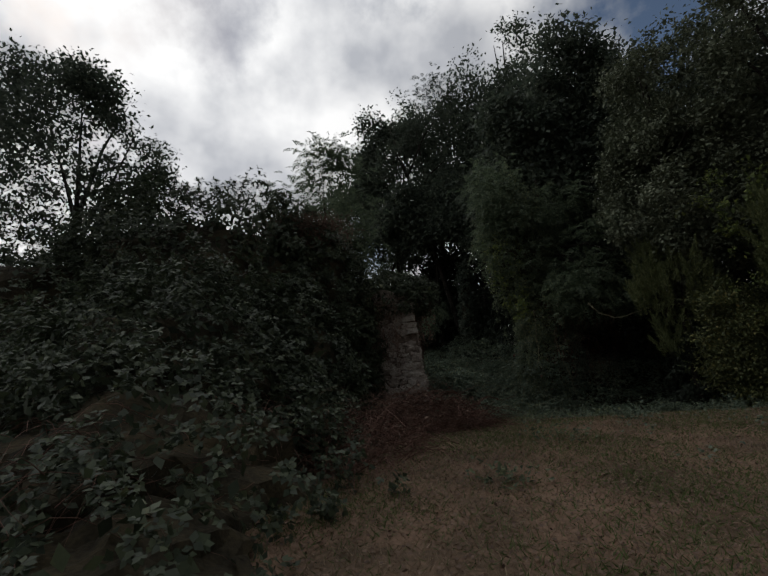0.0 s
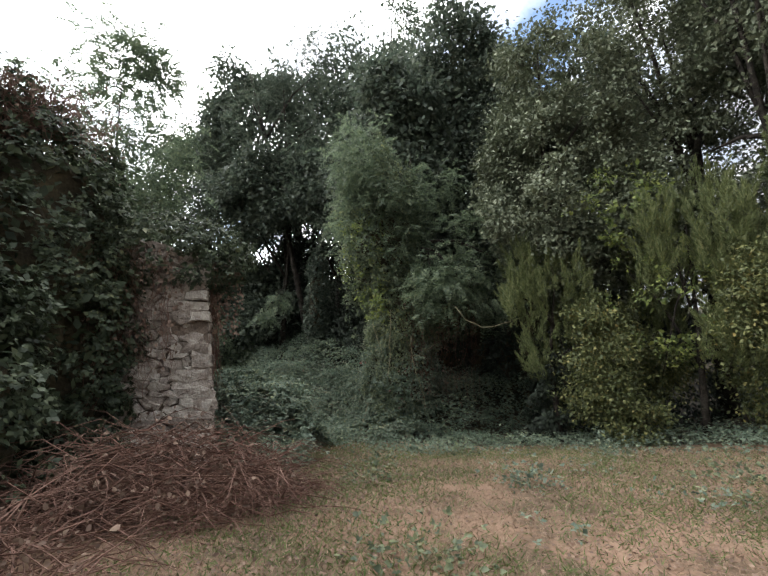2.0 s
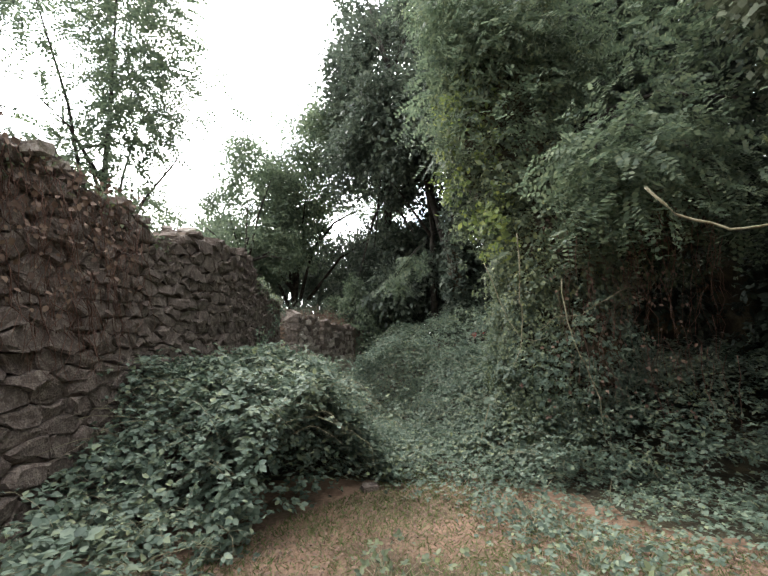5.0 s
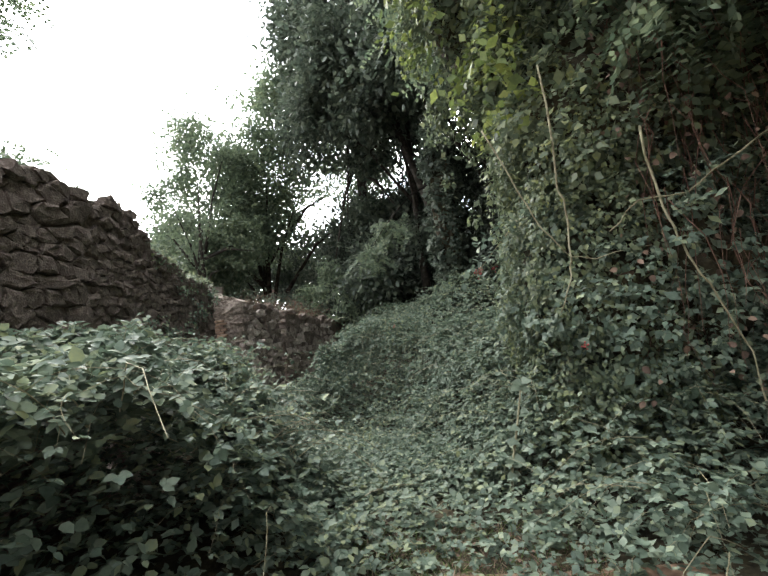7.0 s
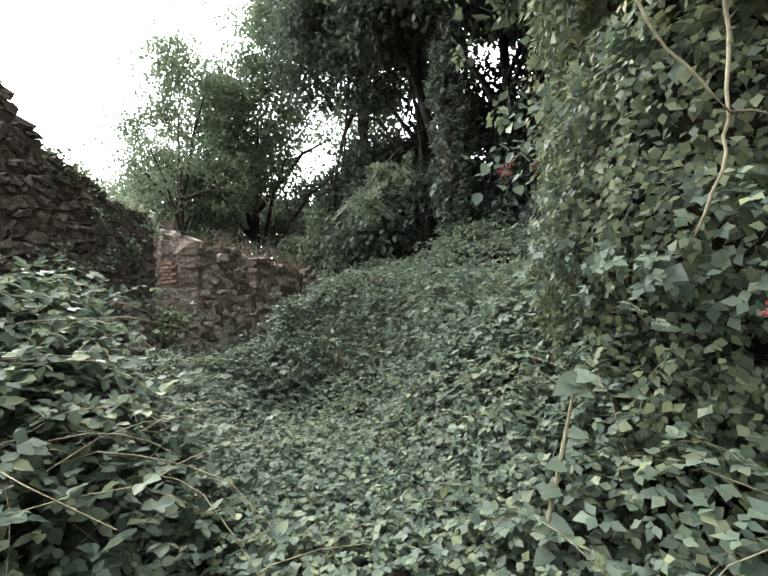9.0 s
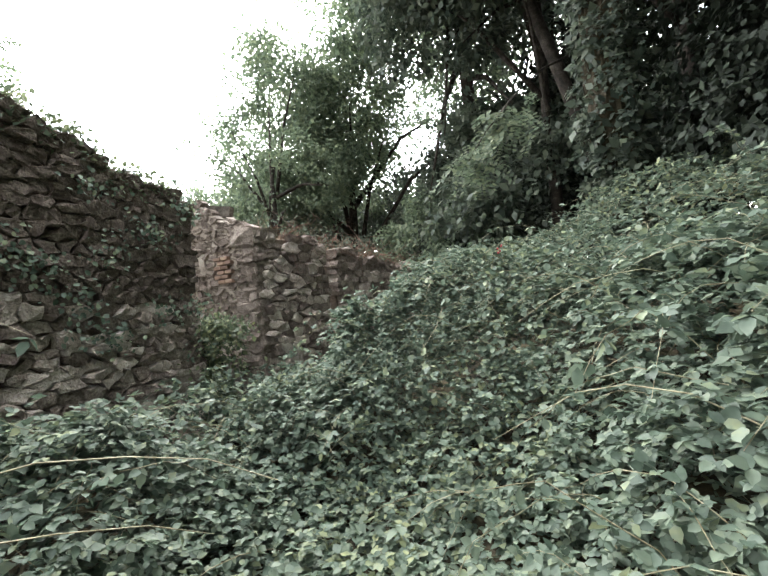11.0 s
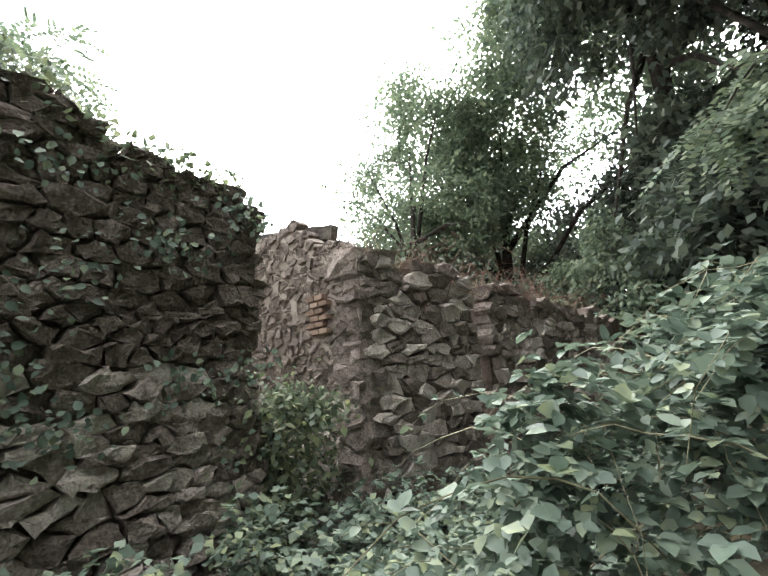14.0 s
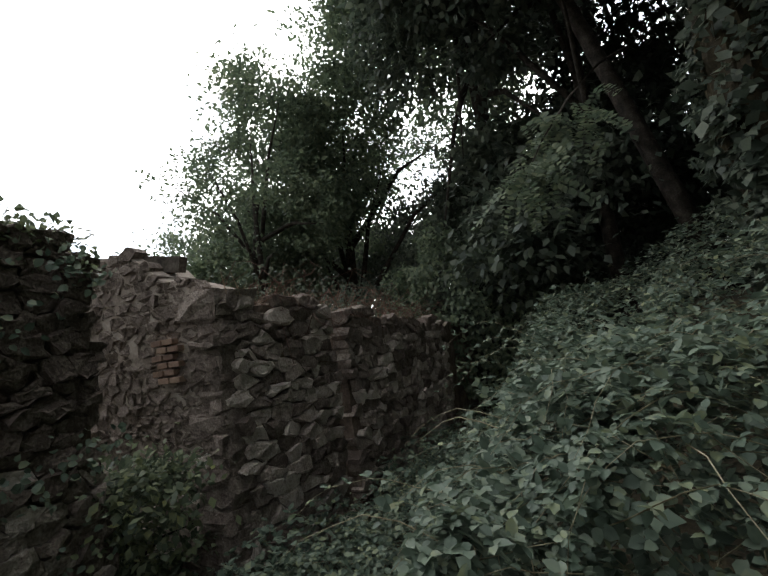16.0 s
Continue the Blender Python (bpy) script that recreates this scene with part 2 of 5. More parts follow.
def trifoliate(base, along, up, size):
    """Each bramble leaf has a long middle leaflet and two at its sides."""
    along = unit(along)
    side = unit(np.cross(up, along))
    b, a, u, s = [], [], [], []
    for turn, f in ((0.0, 1.0), (1.15, 0.85), (-1.15, 0.85)):
        d = along * math.cos(turn) + side * math.sin(turn)
        b.append(base + along * (0.35 * size)[:, None] * (1 if turn == 0 else 0.6))
        a.append(d + rng.normal(0, 0.12, d.shape))
        u.append(up + rng.normal(0, 0.2, up.shape))
        s.append(size * f)
    return np.concatenate(b), np.concatenate(a), np.concatenate(u), np.concatenate(s)


def pinnate(base, along, up, length, pairs=6, leaflet=0.22):
    """Each feathered leaf has pairs of leaflets along a drooping stalk."""
    along = unit(along)
    side = unit(np.cross(up, along))
    b, a, u, s = [], [], [], []
    for i in range(pairs):
        f = 0.2 + 0.8 * i / (pairs - 1)
        p = base + along * (length * f)[:, None] - np.array([0, 0, 1]) * (length * 0.35 * f * f)[:, None]
        for sg in (1, -1):
            b.append(p)
            a.append(side * sg + along * 0.35 + rng.normal(0, 0.15, side.shape))
            u.append(up + rng.normal(0, 0.25, up.shape))
            s.append(length * leaflet * (1.15 - 0.5 * abs(f - 0.5)))
    return np.concatenate(b), np.concatenate(a), np.concatenate(u), np.concatenate(s)


def sphere_dirs(n):
    return unit(rng.normal(0, 1, (n, 3)))


def crown_points(centre, radii, clumps, per, clump_r, low=-0.75, inner=0.35, stretch=(1, 1, 0.65)):
    """Leaf places in clumps over lobes of an uneven crown. Returns the points and outward directions."""
    lobes = max(7, clumps // 22)
    ld = sphere_dirs(lobes * 3)
    ld = ld[ld[:, 2] > low][:lobes]
    lc = ld * rng.uniform(0.45, 0.78, (len(ld), 1))
    lr = rng.uniform(0.28, 0.48, len(ld))
    which = rng.integers(0, len(ld), clumps)
    d = unit(rng.normal(0, 1, (clumps, 3)) + ld[which] * 0.9 + np.array([0, 0, 0.25]))
    r = 1 - inner * rng.random(clumps) ** 2 + rng.normal(0, 0.1, clumps)
    cc = np.array(centre) + (lc[which] + d * (lr[which] * r)[:, None]) * np.array(radii)
    idx = np.repeat(np.arange(clumps), per)
    off = rng.normal(0, 1, (len(idx), 3)) * clump_r * rng.uniform(0.45, 1.1, clumps)[idx][:, None] * np.array(stretch)
    return cc[idx] + off, unit(unit(off) + d[idx] * 0.9)


def tube(name, points, radii, material, sides=7):
    """A tapered limb through the points."""
    pts = [Vector(p) for p in points]
    vs, loops, sizes = [], [], []
    for i, p in enumerate(pts):
        d = (pts[min(i + 1, len(pts) - 1)] - pts[max(i - 1, 0)]).normalized()
        x = d.orthogonal().normalized()
        y = d.cross(x)
        for k in range(sides):
            a = 2 * math.pi * k / sides
            vs.append(p + (x * math.cos(a) + y * math.sin(a)) * radii[i])
    for i in range(len(pts) - 1):
        for k in range(sides):
            k2 = (k + 1) % sides
            loops += [i * sides + k, i * sides + k2, (i + 1) * sides + k2, (i + 1) * sides + k]
            sizes.append(4)
    loops += list(range(sides))[::-1] + [(len(pts) - 1) * sides + k for k in range(sides)]
    sizes += [sides, sides]
    return poly_mesh(name, np.array([tuple(v) for v in vs]), loops, sizes, material, True)


def strands(name, starts, steps, radius, material, sides=3):
    """Many thin stems in one mesh: starts (n,3), steps (n,k,3) offsets."""
    pts = np.concatenate([starts[:, None, :], starts[:, None, :] + np.cumsum(steps, axis=1)], axis=1)
    n, k, _ = pts.shape
    d = unit(np.gradient(pts, axis=1))
    x = unit(np.cross(d, np.array([0.31, 0.52, 0.79])))
    y = np.cross(d, x)
    rad = np.asarray(radius).reshape(-1, 1, 1) * np.linspace(1, 0.35, k).reshape(1, k, 1)
    ring = [pts + rad * (x * math.cos(2 * math.pi * q / sides) + y * math.sin(2 * math.pi * q / sides)) for q in range(sides)]
    v = np.stack(ring, axis=2)
    base = (np.arange(n)[:, None, None] * k + np.arange(k - 1)[None, :, None]) * sides
    q = np.arange(sides)[None, None, :]
    q2 = (q + 1) % sides
    f = np.stack([base + q, base + q2, base + sides + q2, base + sides + q], axis=-1)
    return poly_mesh(name, v.reshape(-1, 3), f.ravel(), np.full(f.size // 4, 4), material)


def part(name, mesh, parent, label=""):
    ob = new(name, mesh)
    ob.parent = parent
    ob.matrix_parent_inverse = parent.matrix_world.inverted()
    if label:
        ob["label"] = label
    return ob


def thing(name, at, label, category, kind="", group=""):
    ob = new(name)
    ob.empty_display_size = 0.2
    ob.location = at
    ob.matrix_world = Matrix.Translation(at)
    return tagged(ob, label, category, group, kind)


def fbm(x, y, s=1.0, seed=0.0):
    """Smooth unevenness out of a few sines."""
    x, y = x * s + seed, y * s - seed * 1.7
    return (np.sin(x * 1.1 + 1.3 * np.sin(y * 0.9)) + 0.6 * np.sin(y * 1.9 + 1.1 * np.sin(x * 1.7)) + 0.35 * np.sin(x * 3.7 + y * 2.9) + 0.2 * np.sin(x * 7.1 - y * 6.3)) / 2.15


def smooth(a, b, x):
    t = np.clip((x - a) / (b - a), 0, 1)
    return t * t * (3 - 2 * t)


# ---- ground ----
TRAIL = [(0.0, -1.0), (0.5, 1.7), (2.0, 4.0), (3.6, 6.4), (4.05, 7.4), (3.95, 10.5), (3.9, 12.6), (3.85, 13.2), (2.85, 15.1), (2.4, 15.9)]


def trail_distance(x, y):
    best = np.full(np.shape(x), 1e9)
    for (ax, ay), (bx, by) in zip(TRAIL, TRAIL[1:]):
        dx, dy = bx - ax, by - ay
        t = np.clip(((x - ax) * dx + (y - ay) * dy) / (dx * dx + dy * dy), 0, 1)
        best = np.minimum(best, np.hypot(x - ax - t * dx, y - ay - t * dy))
    return best


def ground_z(x, y):
    x, y = np.asarray(x, float), np.asarray(y, float)
    z = 0.1 - 0.82 * smooth(5.5, 13.0, y)
    z = z + 0.14 * np.maximum(0, np.minimum(y, 24) - 16.0) * smooth(0.3, 2.5, x)
    z = z + 0.12 * np.clip(x - 4.3, 0, 9) * smooth(12.5, 16.5, y)
    z = z + 0.45 * np.clip(x - 2.7, 0, 1.7) * smooth(17.0, 20.5, y)
    z = z + 0.12 * np.clip(x - 9, 0, 30) * smooth(4, 9, y)
    return z + 0.03 * fbm(x, y, 0.8) * smooth(40, 10, np.hypot(x, y))


def in_clearing(x, y):
    right = np.interp(y, [-4, 5, 7.4, 10, 11.7, 12.8, 13.4], [12, 10.2, 9.2, 7.6, 5.4, 4.6, 4.1]) + 0.35 * fbm(x, y, 1.4, 8.0)
    left = np.interp(y, [-4, 2.5, 6.5, 9, 12, 13.4], [-3.4, -1.3, 0.4, 1.5, 2.6, 3.2])
    return (x < right) & (x > left)


def axis_steps(lo, hi, fine_lo, fine_hi, step):
    mid = np.arange(fine_lo, fine_hi + step * 0.5, step)
    down = fine_lo - np.geomspace(step * 2, fine_lo - lo, 16)
    up = fine_hi + np.geomspace(step * 2, hi - fine_hi, 16)
    return np.concatenate([down[::-1], mid, up])


gx, gy = axis_steps(-900, 900, -9, 15, 0.2), axis_steps(-900, 900, -4, 30, 0.2)
GX, GY = np.meshgrid(gx, gy)
gv = np.stack([GX, GY, ground_z(GX, GY)], -1).reshape(-1, 3)
gi = np.arange(len(gv)).reshape(len(gy), len(gx))
gf = np.stack([gi[:-1, :-1], gi[:-1, 1:], gi[1:, 1:], gi[1:, :-1]], -1).reshape(-1)
ground = new("ground", poly_mesh("ground", gv, gf, np.full(len(gf) // 4, 4), M_SOIL, True))
ground.data.materials.append(M_LITTER)
gcx, gcy = (GX[:-1, :-1] + GX[1:, 1:]) / 2, (GY[:-1, :-1] + GY[1:, 1:]) / 2
ground.data.polygons.foreach_set("material_index", np.where((in_clearing(gcx, gcy) | in_clearing(gcx + 1.2, gcy) | in_clearing(gcx - 0.5, gcy)) & (gcy < 12.9), 0, 1).ravel().astype(np.int32))
tagged(ground, "dry mown grass clearing with bare brown earth", "ground", "", "structure")


# ---- ruined walls ----
def clip_cell(poly, mx, mz, nx, nz):
    """Keeps the part of a polygon on the inner side of a line."""
    out = []
    for i, p in enumerate(poly):
        q = poly[(i + 1) % len(poly)]
        dp, dq = (p[0] - mx) * nx + (p[1] - mz) * nz, (q[0] - mx) * nx + (q[1] - mz) * nz
        if dp <= 0:
            out.append(p)
        if dp * dq < 0:
            t = dp / (dp - dq)
            out.append((p[0] + (q[0] - p[0]) * t, p[1] + (q[1] - p[1]) * t))
    return out


def rubble_cells(length, z0, z1, size):
    """Uneven, flattish cells that fill a face: (centre, corners)."""
    seeds = []
    z, row = z0 - size[1], 0
    while z < z1 + size[1]:
        h = size[1] * rng.uniform(0.6, 1.4)
        s = -size[0] * rng.uniform(0.5, 1.2)
        while s < length + size[0]:
            w = size[0] * rng.choice([0.35, 0.6, 0.9, 1.2, 1.7]) * rng.uniform(0.85, 1.2)
            seeds.append((s + w / 2, z + h / 2 + rng.normal(0, 0.22) * h))
            s += w
        z += h
    st = size[0] / size[1] * 1.05
    pts = np.array(seeds) * np.array([1, st])
    cells = []
    for i, p in enumerate(pts):
        d2 = ((pts - p) ** 2).sum(1)
        near = np.argsort(d2)[1:16]
        r = size[0] * 1.6
        poly = [(p[0] - r, p[1] - r), (p[0] + r, p[1] - r), (p[0] + r, p[1] + r), (p[0] - r, p[1] + r)]
        for j in near:
            q = pts[j]
            poly = clip_cell(poly, (p[0] + q[0]) / 2, (p[1] + q[1]) / 2, q[0] - p[0], q[1] - p[1])
            if len(poly) < 3:
                break
        if len(poly) >= 3:
            cells.append((seeds[i], [(u, v / st) for u, v in poly]))
    return cells


def batter(x, y, z):
    """The old corner leans back as it rises."""
    return x - 0.105 * (z - 0.3) * (1 - float(smooth(9.0, 13.5, y)))


def stone_arrays(origin, d, nrm, poly, proud, deep=0.14):
    """A stone with a flat, tilted face and chipped edges, proud of the mortar."""
    poly = np.array(poly)
    c = poly.mean(axis=0)
    nxt = np.roll(poly, -1, axis=0)
    span = np.linalg.norm(nxt - poly, axis=1, keepdims=True)
    ring = []
    for p, q, sp in zip(poly, nxt, span):
        ring.append(p)
        if sp > 0.09:
            ring.append((p + q) / 2 + rng.normal(0, 0.09, 2) * sp)
    ring = np.array(ring)
    n = len(ring)
    rim = c + (ring - c) * rng.uniform(0.86, 0.97) + rng.normal(0, 0.005, ring.shape)
    brow = c + (rim - c) * rng.uniform(0.93, 0.99) + rng.normal(0, 0.008, ring.shape)
    face = c + (brow - c) * rng.uniform(0.72, 0.9) + rng.normal(0, 0.012, ring.shape)
    tilt = rng.normal(0, 0.11, 2)
    vs = []
    for loop, off in ((rim, -deep), (rim, proud * 0.15), (brow, proud * 0.78), (face, proud)):
        for p in loop:
            o2 = off + (float((p - c) @ tilt) + rng.normal(0, 0.007) if off > 0 else 0)
            w = origin + d * float(p[0]) - nrm * float(o2)
            vs.append((batter(w.x, w.y, w.z + float(p[1])), w.y, w.z + float(p[1])))
    loops, sizes = [], []
    for k in (0, n, 2 * n):
        for i in range(n):
            j = (i + 1) % n
            loops += [k + i, k + j, k + n + j, k + n + i]
            sizes.append(4)
    loops += [3 * n + i for i in range(n)]
    sizes.append(n)
    return np.array(vs), np.array(loops), np.array(sizes)


def rough_stone(seed):
    """A loose hewn stone of unit size, 48 triangles, uneven."""
    r = np.random.default_rng(seed)
    bm = bmesh.new()
    bmesh.ops.create_cube(bm, size=1.0)
    bmesh.ops.subdivide_edges(bm, edges=bm.edges[:], cuts=1, use_grid_fill=True)
    for v in bm.verts:
        v.co += Vector(r.normal(0, 0.05, 3))
    me = bpy.data.meshes.new("stone")
    bm.to_mesh(me)
    bm.free()
    me.materials.append(M_STONE)
    return me


STONES = [rough_stone(i) for i in range(14)]


class Rubble:
    """Gathers the stones of one wall: the nearest become parts, the rest one joined mesh."""

    def __init__(self, owner, most=280, material=None):
        self.material = material or M_STONE
        self.owner, self.most, self.made, self.rest = owner, most, 0, []

    def lay(self, m):
        """A loose stone at a pose."""
        ob = new("stone", STONES[int(rng.integers(len(STONES)))])
        ob.parent = self.owner
        ob.matrix_basis = m

    def set_in(self, arrays):
        if self.made < self.most:
            ob = new("stone", poly_mesh("stone", *arrays, self.material, flat=True))
            ob.parent = self.owner
            self.made += 1
        else:
            self.rest.append(arrays)

    def finish(self):
        if not self.rest:
            return
        base, ls = 0, []
        for v, lp, sz in self.rest:
            ls.append(lp + base)
            base += len(v)
        ob = part("rubble", poly_mesh("rubble", np.concatenate([r[0] for r in self.rest]), np.concatenate(ls), np.concatenate([r[2] for r in self.rest]), self.material, flat=True), self.owner)
        ob["kind"] = "stuff"


def wall_core(name, a, b, thick, z0, top, label, material, steps=26, inward=1, face=0.03):
    """The earth and mortar heart of a wall from a to b; the seen face is the line a-b. top(s) gives its height at s metres."""
    a, b = Vector((*a, 0)), Vector((*b, 0))
    d = (b - a)
    length = d.length
    d.normalize()
    nrm = Vector((d.y, -d.x, 0)) * -inward
    vs, fs = [], []
    rows = 12
    cols = []
    for i in range(steps + 1):
        s = length * i / steps
        col = []
        h = top(s) - 0.06
        ring = [(face, z0 + (h - z0) * k / rows) for k in range(rows + 1)] + [(thick * 0.5, h + 0.04)] + [(thick - 0.05, z0 + (h - z0) * k / rows) for k in range(rows, -1, -1)]
        for off, z in ring:
            j = 0.025 * noise.noise(Vector((s * 3.1, z * 3.3, off * 5)))
            col.append(len(vs))
            q = a + d * s + nrm * (off + j) + Vector((0, 0, z + 0.03 * noise.noise(Vector((s * 2, off, 3)))))
            vs.append(Vector((batter(q.x, q.y, q.z), q.y, q.z)))
        cols.append(col)
    n = len(cols[0])
    for i in range(steps):
        for k in range(n):
            fs.append((cols[i][k], cols[i][(k + 1) % n], cols[i + 1][(k + 1) % n], cols[i + 1][k]))
    fs += [tuple(cols[0][::-1]), tuple(cols[-1])]
    loops = [q for f in fs for q in f]
    me = poly_mesh(name, np.array([tuple(v) for v in vs]), loops, [len(f) for f in fs], material, flat=True)
    ob = new(name, me)
    return tagged(ob, label, "wall", "", "structure"), a, d, nrm, length


def lay_courses(rb, origin, d, nrm, length, z0, top, size=(0.27, 0.13), proud=0.04, s0=0.0, skip=None):
    """Random rubble on the face through origin, along d; nrm points into the wall."""
    z1 = max(top(length * i / 20) for i in range(21))
    for (cs, cz), poly in rubble_cells(length, z0, z1, size):
        if max(u for u, v in poly) - min(u for u, v in poly) > 2.4 * size[0] or max(v for u, v in poly) - min(v for u, v in poly) > 2.4 * size[1]:
            continue
        if s0 - 0.03 < cs < length + 0.02 and z0 < cz < top(min(max(cs, 0), length)) - 0.03 and not (skip and skip(cs, cz)):
            poly = [(min(max(u, -0.04), length + 0.03), v) for u, v in poly]
            rb.set_in(stone_arrays(origin, d, nrm, poly, proud * rng.uniform(0.3, 1.5)))


def lay_quoins(rb, origin, d, nrm, other, z0, z1, size, proud=0.05):
    """Roughly squared corner stones, alternately long and short on the two faces; other is the second face's (direction, inward normal)."""
    z, k = z0, 0
    while z < z1:
        h = size[1] * rng.uniform(0.65, 1.4)
        for (dv, nv), long in (((d, nrm), k % 2), (other, 1 - k % 2)):
            w = size[0] * (1.25 if long else 0.7) * rng.uniform(0.85, 1.2)
            j = rng.normal(0, 0.012, (4, 2))
            poly = [(-0.03 + j[0][0], z + j[0][1]), (w + j[1][0], z + j[1][1]), (w + j[2][0], z + h + j[2][1]), (-0.03 + j[3][0], z + h + j[3][1])]
            rb.set_in(stone_arrays(origin, dv, nv, poly, proud * rng.uniform(0.5, 1.3), 0.2))
        z += h
        k += 1


def profile(stops, wobble=0.06, seed=0.0):
    xs, zs = [p[0] for p in stops], [p[1] for p in stops]
    return lambda s: float(np.interp(s, xs, zs)) + wobble * math.sin(s * 5.3 + seed) + wobble * 0.6 * math.sin(s * 11.7 + seed * 2)


# side wall, from the corner along the way to the doorway gap
side_top = profile([(0, 2.65), (1.2, 2.8), (2.6, 2.65), (3.0, 2.45), (3.9, 2.7), (5.1, 2.85), (6.4, 2.8), (6.7, 2.6), (6.9, 2.4), (7.4, 2.28), (8.2, 2.1), (8.9, 1.98)])
side_a, side_b = (0.768, 8.93), (-0.43, 17.72)
wall_side, o, d, nrm, length = wall_core("wall_side", side_a, side_b, 0.58, -1.2, side_top, "long ruined rubble stone wall with a crumbling top", M_MORTAR, 40, 1)
rb = Rubble(wall_side, 300)
lay_courses(rb, o, d, nrm, length, -0.75, side_top, (0.185, 0.1), 0.045, 5.6)
lay_courses(rb, o, d, nrm, 5.62, -0.75, side_top, (0.29, 0.15), 0.05, -0.2)
# the broken end of the side wall at the doorway gap
end_top = lambda s: 1.95
end_o = o + d * length
lay_courses(rb, end_o, nrm, -d, 0.55, -0.7, end_top, (0.26, 0.15), 0.09)
for k in range(34):
    s = (length - 1.2) * rng.random()
    m = Matrix.Translation(o + d * s + nrm * rng.uniform(0.1, 0.5) + Vector((0, 0, side_top(s) - 0.05))) @ Euler(rng.normal(0, 0.3, 3)).to_matrix().to_4x4() @ Matrix.Diagonal((rng.uniform(0.12, 0.28), rng.uniform(0.12, 0.24), rng.uniform(0.05, 0.1), 1))
    rb.lay(m)
rb.finish()

# front wall, running from the corner behind the ivy
front_top = profile([(0, 2.7), (0.6, 2.9), (1.5, 2.95), (9, 3.0)], 0.05, 1.0)
front_o, front_b = (0.78, 8.70), (-8.5, 9.2)
wall_front, o, d, nrm, length = wall_core("wall_front", front_o, front_b, 0.58, -1.0, front_top, "ruined stone wall end with pale squared corner stones", M_MORTAR, 30, -1)
rb = Rubble(wall_front, 280, M_PALE)
hole = lambda s, z: 0.24 < s < 0.46 and 1.5 < z < 1.78
sd = (Vector((*side_b, 0)) - Vector((*side_a, 0))).normalized()
lay_quoins(rb, o, d, nrm, (sd, Vector((-sd.y, sd.x, 0))), -0.25, 1.5, (0.34, 0.14))
lay_quoins(rb, o, d, nrm, (sd, Vector((-sd.y, sd.x, 0))), 1.8, 2.45, (0.32, 0.13))
lay_quoins(rb, o + nrm * 0.1, d, nrm, (sd, Vector((-sd.y, sd.x, 0))), 1.52, 1.78, (0.2, 0.12))
lay_courses(rb, o, d, nrm, 3.4, -0.3, front_top, (0.24, 0.12), 0.035, 0.1, hole)
for k in range(16):
    s = rng.uniform(0.15, 0.65)
    rb.lay(Matrix.Translation(o + d * (s + 0.14) + nrm * rng.uniform(0.06, 0.2) + Vector((0, 0, rng.uniform(1.3, 2.0)))) @ Euler(rng.normal(0, 0.5, 3)).to_matrix().to_4x4() @ Matrix.Diagonal((rng.uniform(0.08, 0.2), 0.14, rng.uniform(0.05, 0.11), 1)))
rb.finish()

# second room: the cross wall seen through the gap and the wall running on from its corner
cross_top = profile([(0, 1.78), (0.5, 2.0), (0.9, 2.25), (2.0, 2.45), (6, 2.7)], 0.03, 2.0)
wall_cross, o, d, nrm, length = wall_core("wall_cross", (-0.25, 18.58), (-6.0, 18.75), 0.5, -1.2, cross_top, "pale ruined cross wall with crumbling plaster over rubble", M_PLASTER, 30, -1, -0.004)
rb = Rubble(wall_cross, 260)
lay_courses(rb, o, d, nrm, 3.2, -0.7, cross_top, (0.15, 0.09), 0.014, 0.1)
rot = Matrix((-d, -nrm, Vector((0, 0, 1)))).transposed().to_4x4()
fd = (Vector((-0.02, 25.5, 0)) - Vector((-0.22, 18.62, 0))).normalized()
lay_quoins(rb, o, d, nrm, (fd, Vector((-fd.y, fd.x, 0))), -0.7, 1.55, (0.3, 0.15), 0.04)
rb.lay(Matrix.Translation(o + d * 0.16 + nrm * 0.16 + Vector((0, 0, 1.66))) @ rot @ Matrix.Diagonal((0.42, 0.4, 0.2, 1)))
rb.finish()
# patch of thin bricks beside the corner
bm = bmesh.new()
bmesh.ops.create_cube(bm, size=1.0)
bmesh.ops.bevel(bm, geom=bm.edges[:], offset=0.04, segments=1, affect="EDGES")
brick_mesh = bpy.data.meshes.new("brick")
bm.to_mesh(brick_mesh)
bm.free()
brick_mesh.materials.append(M_BRICK)
for row in range(6):
    for col in range(2):
        if rng.random() < 0.2:
            continue
        br = new("brick", brick_mesh)
        br.parent = wall_cross
        br.matrix_basis = Matrix.Translation(o + d * (0.42 + 0.13 * col + 0.06 * (row % 2)) + nrm * -0.02 + Vector((0, 0, 1.1 + row * 0.062))) @ rot @ Matrix.Diagonal((0.12, 0.1, 0.045, 1))

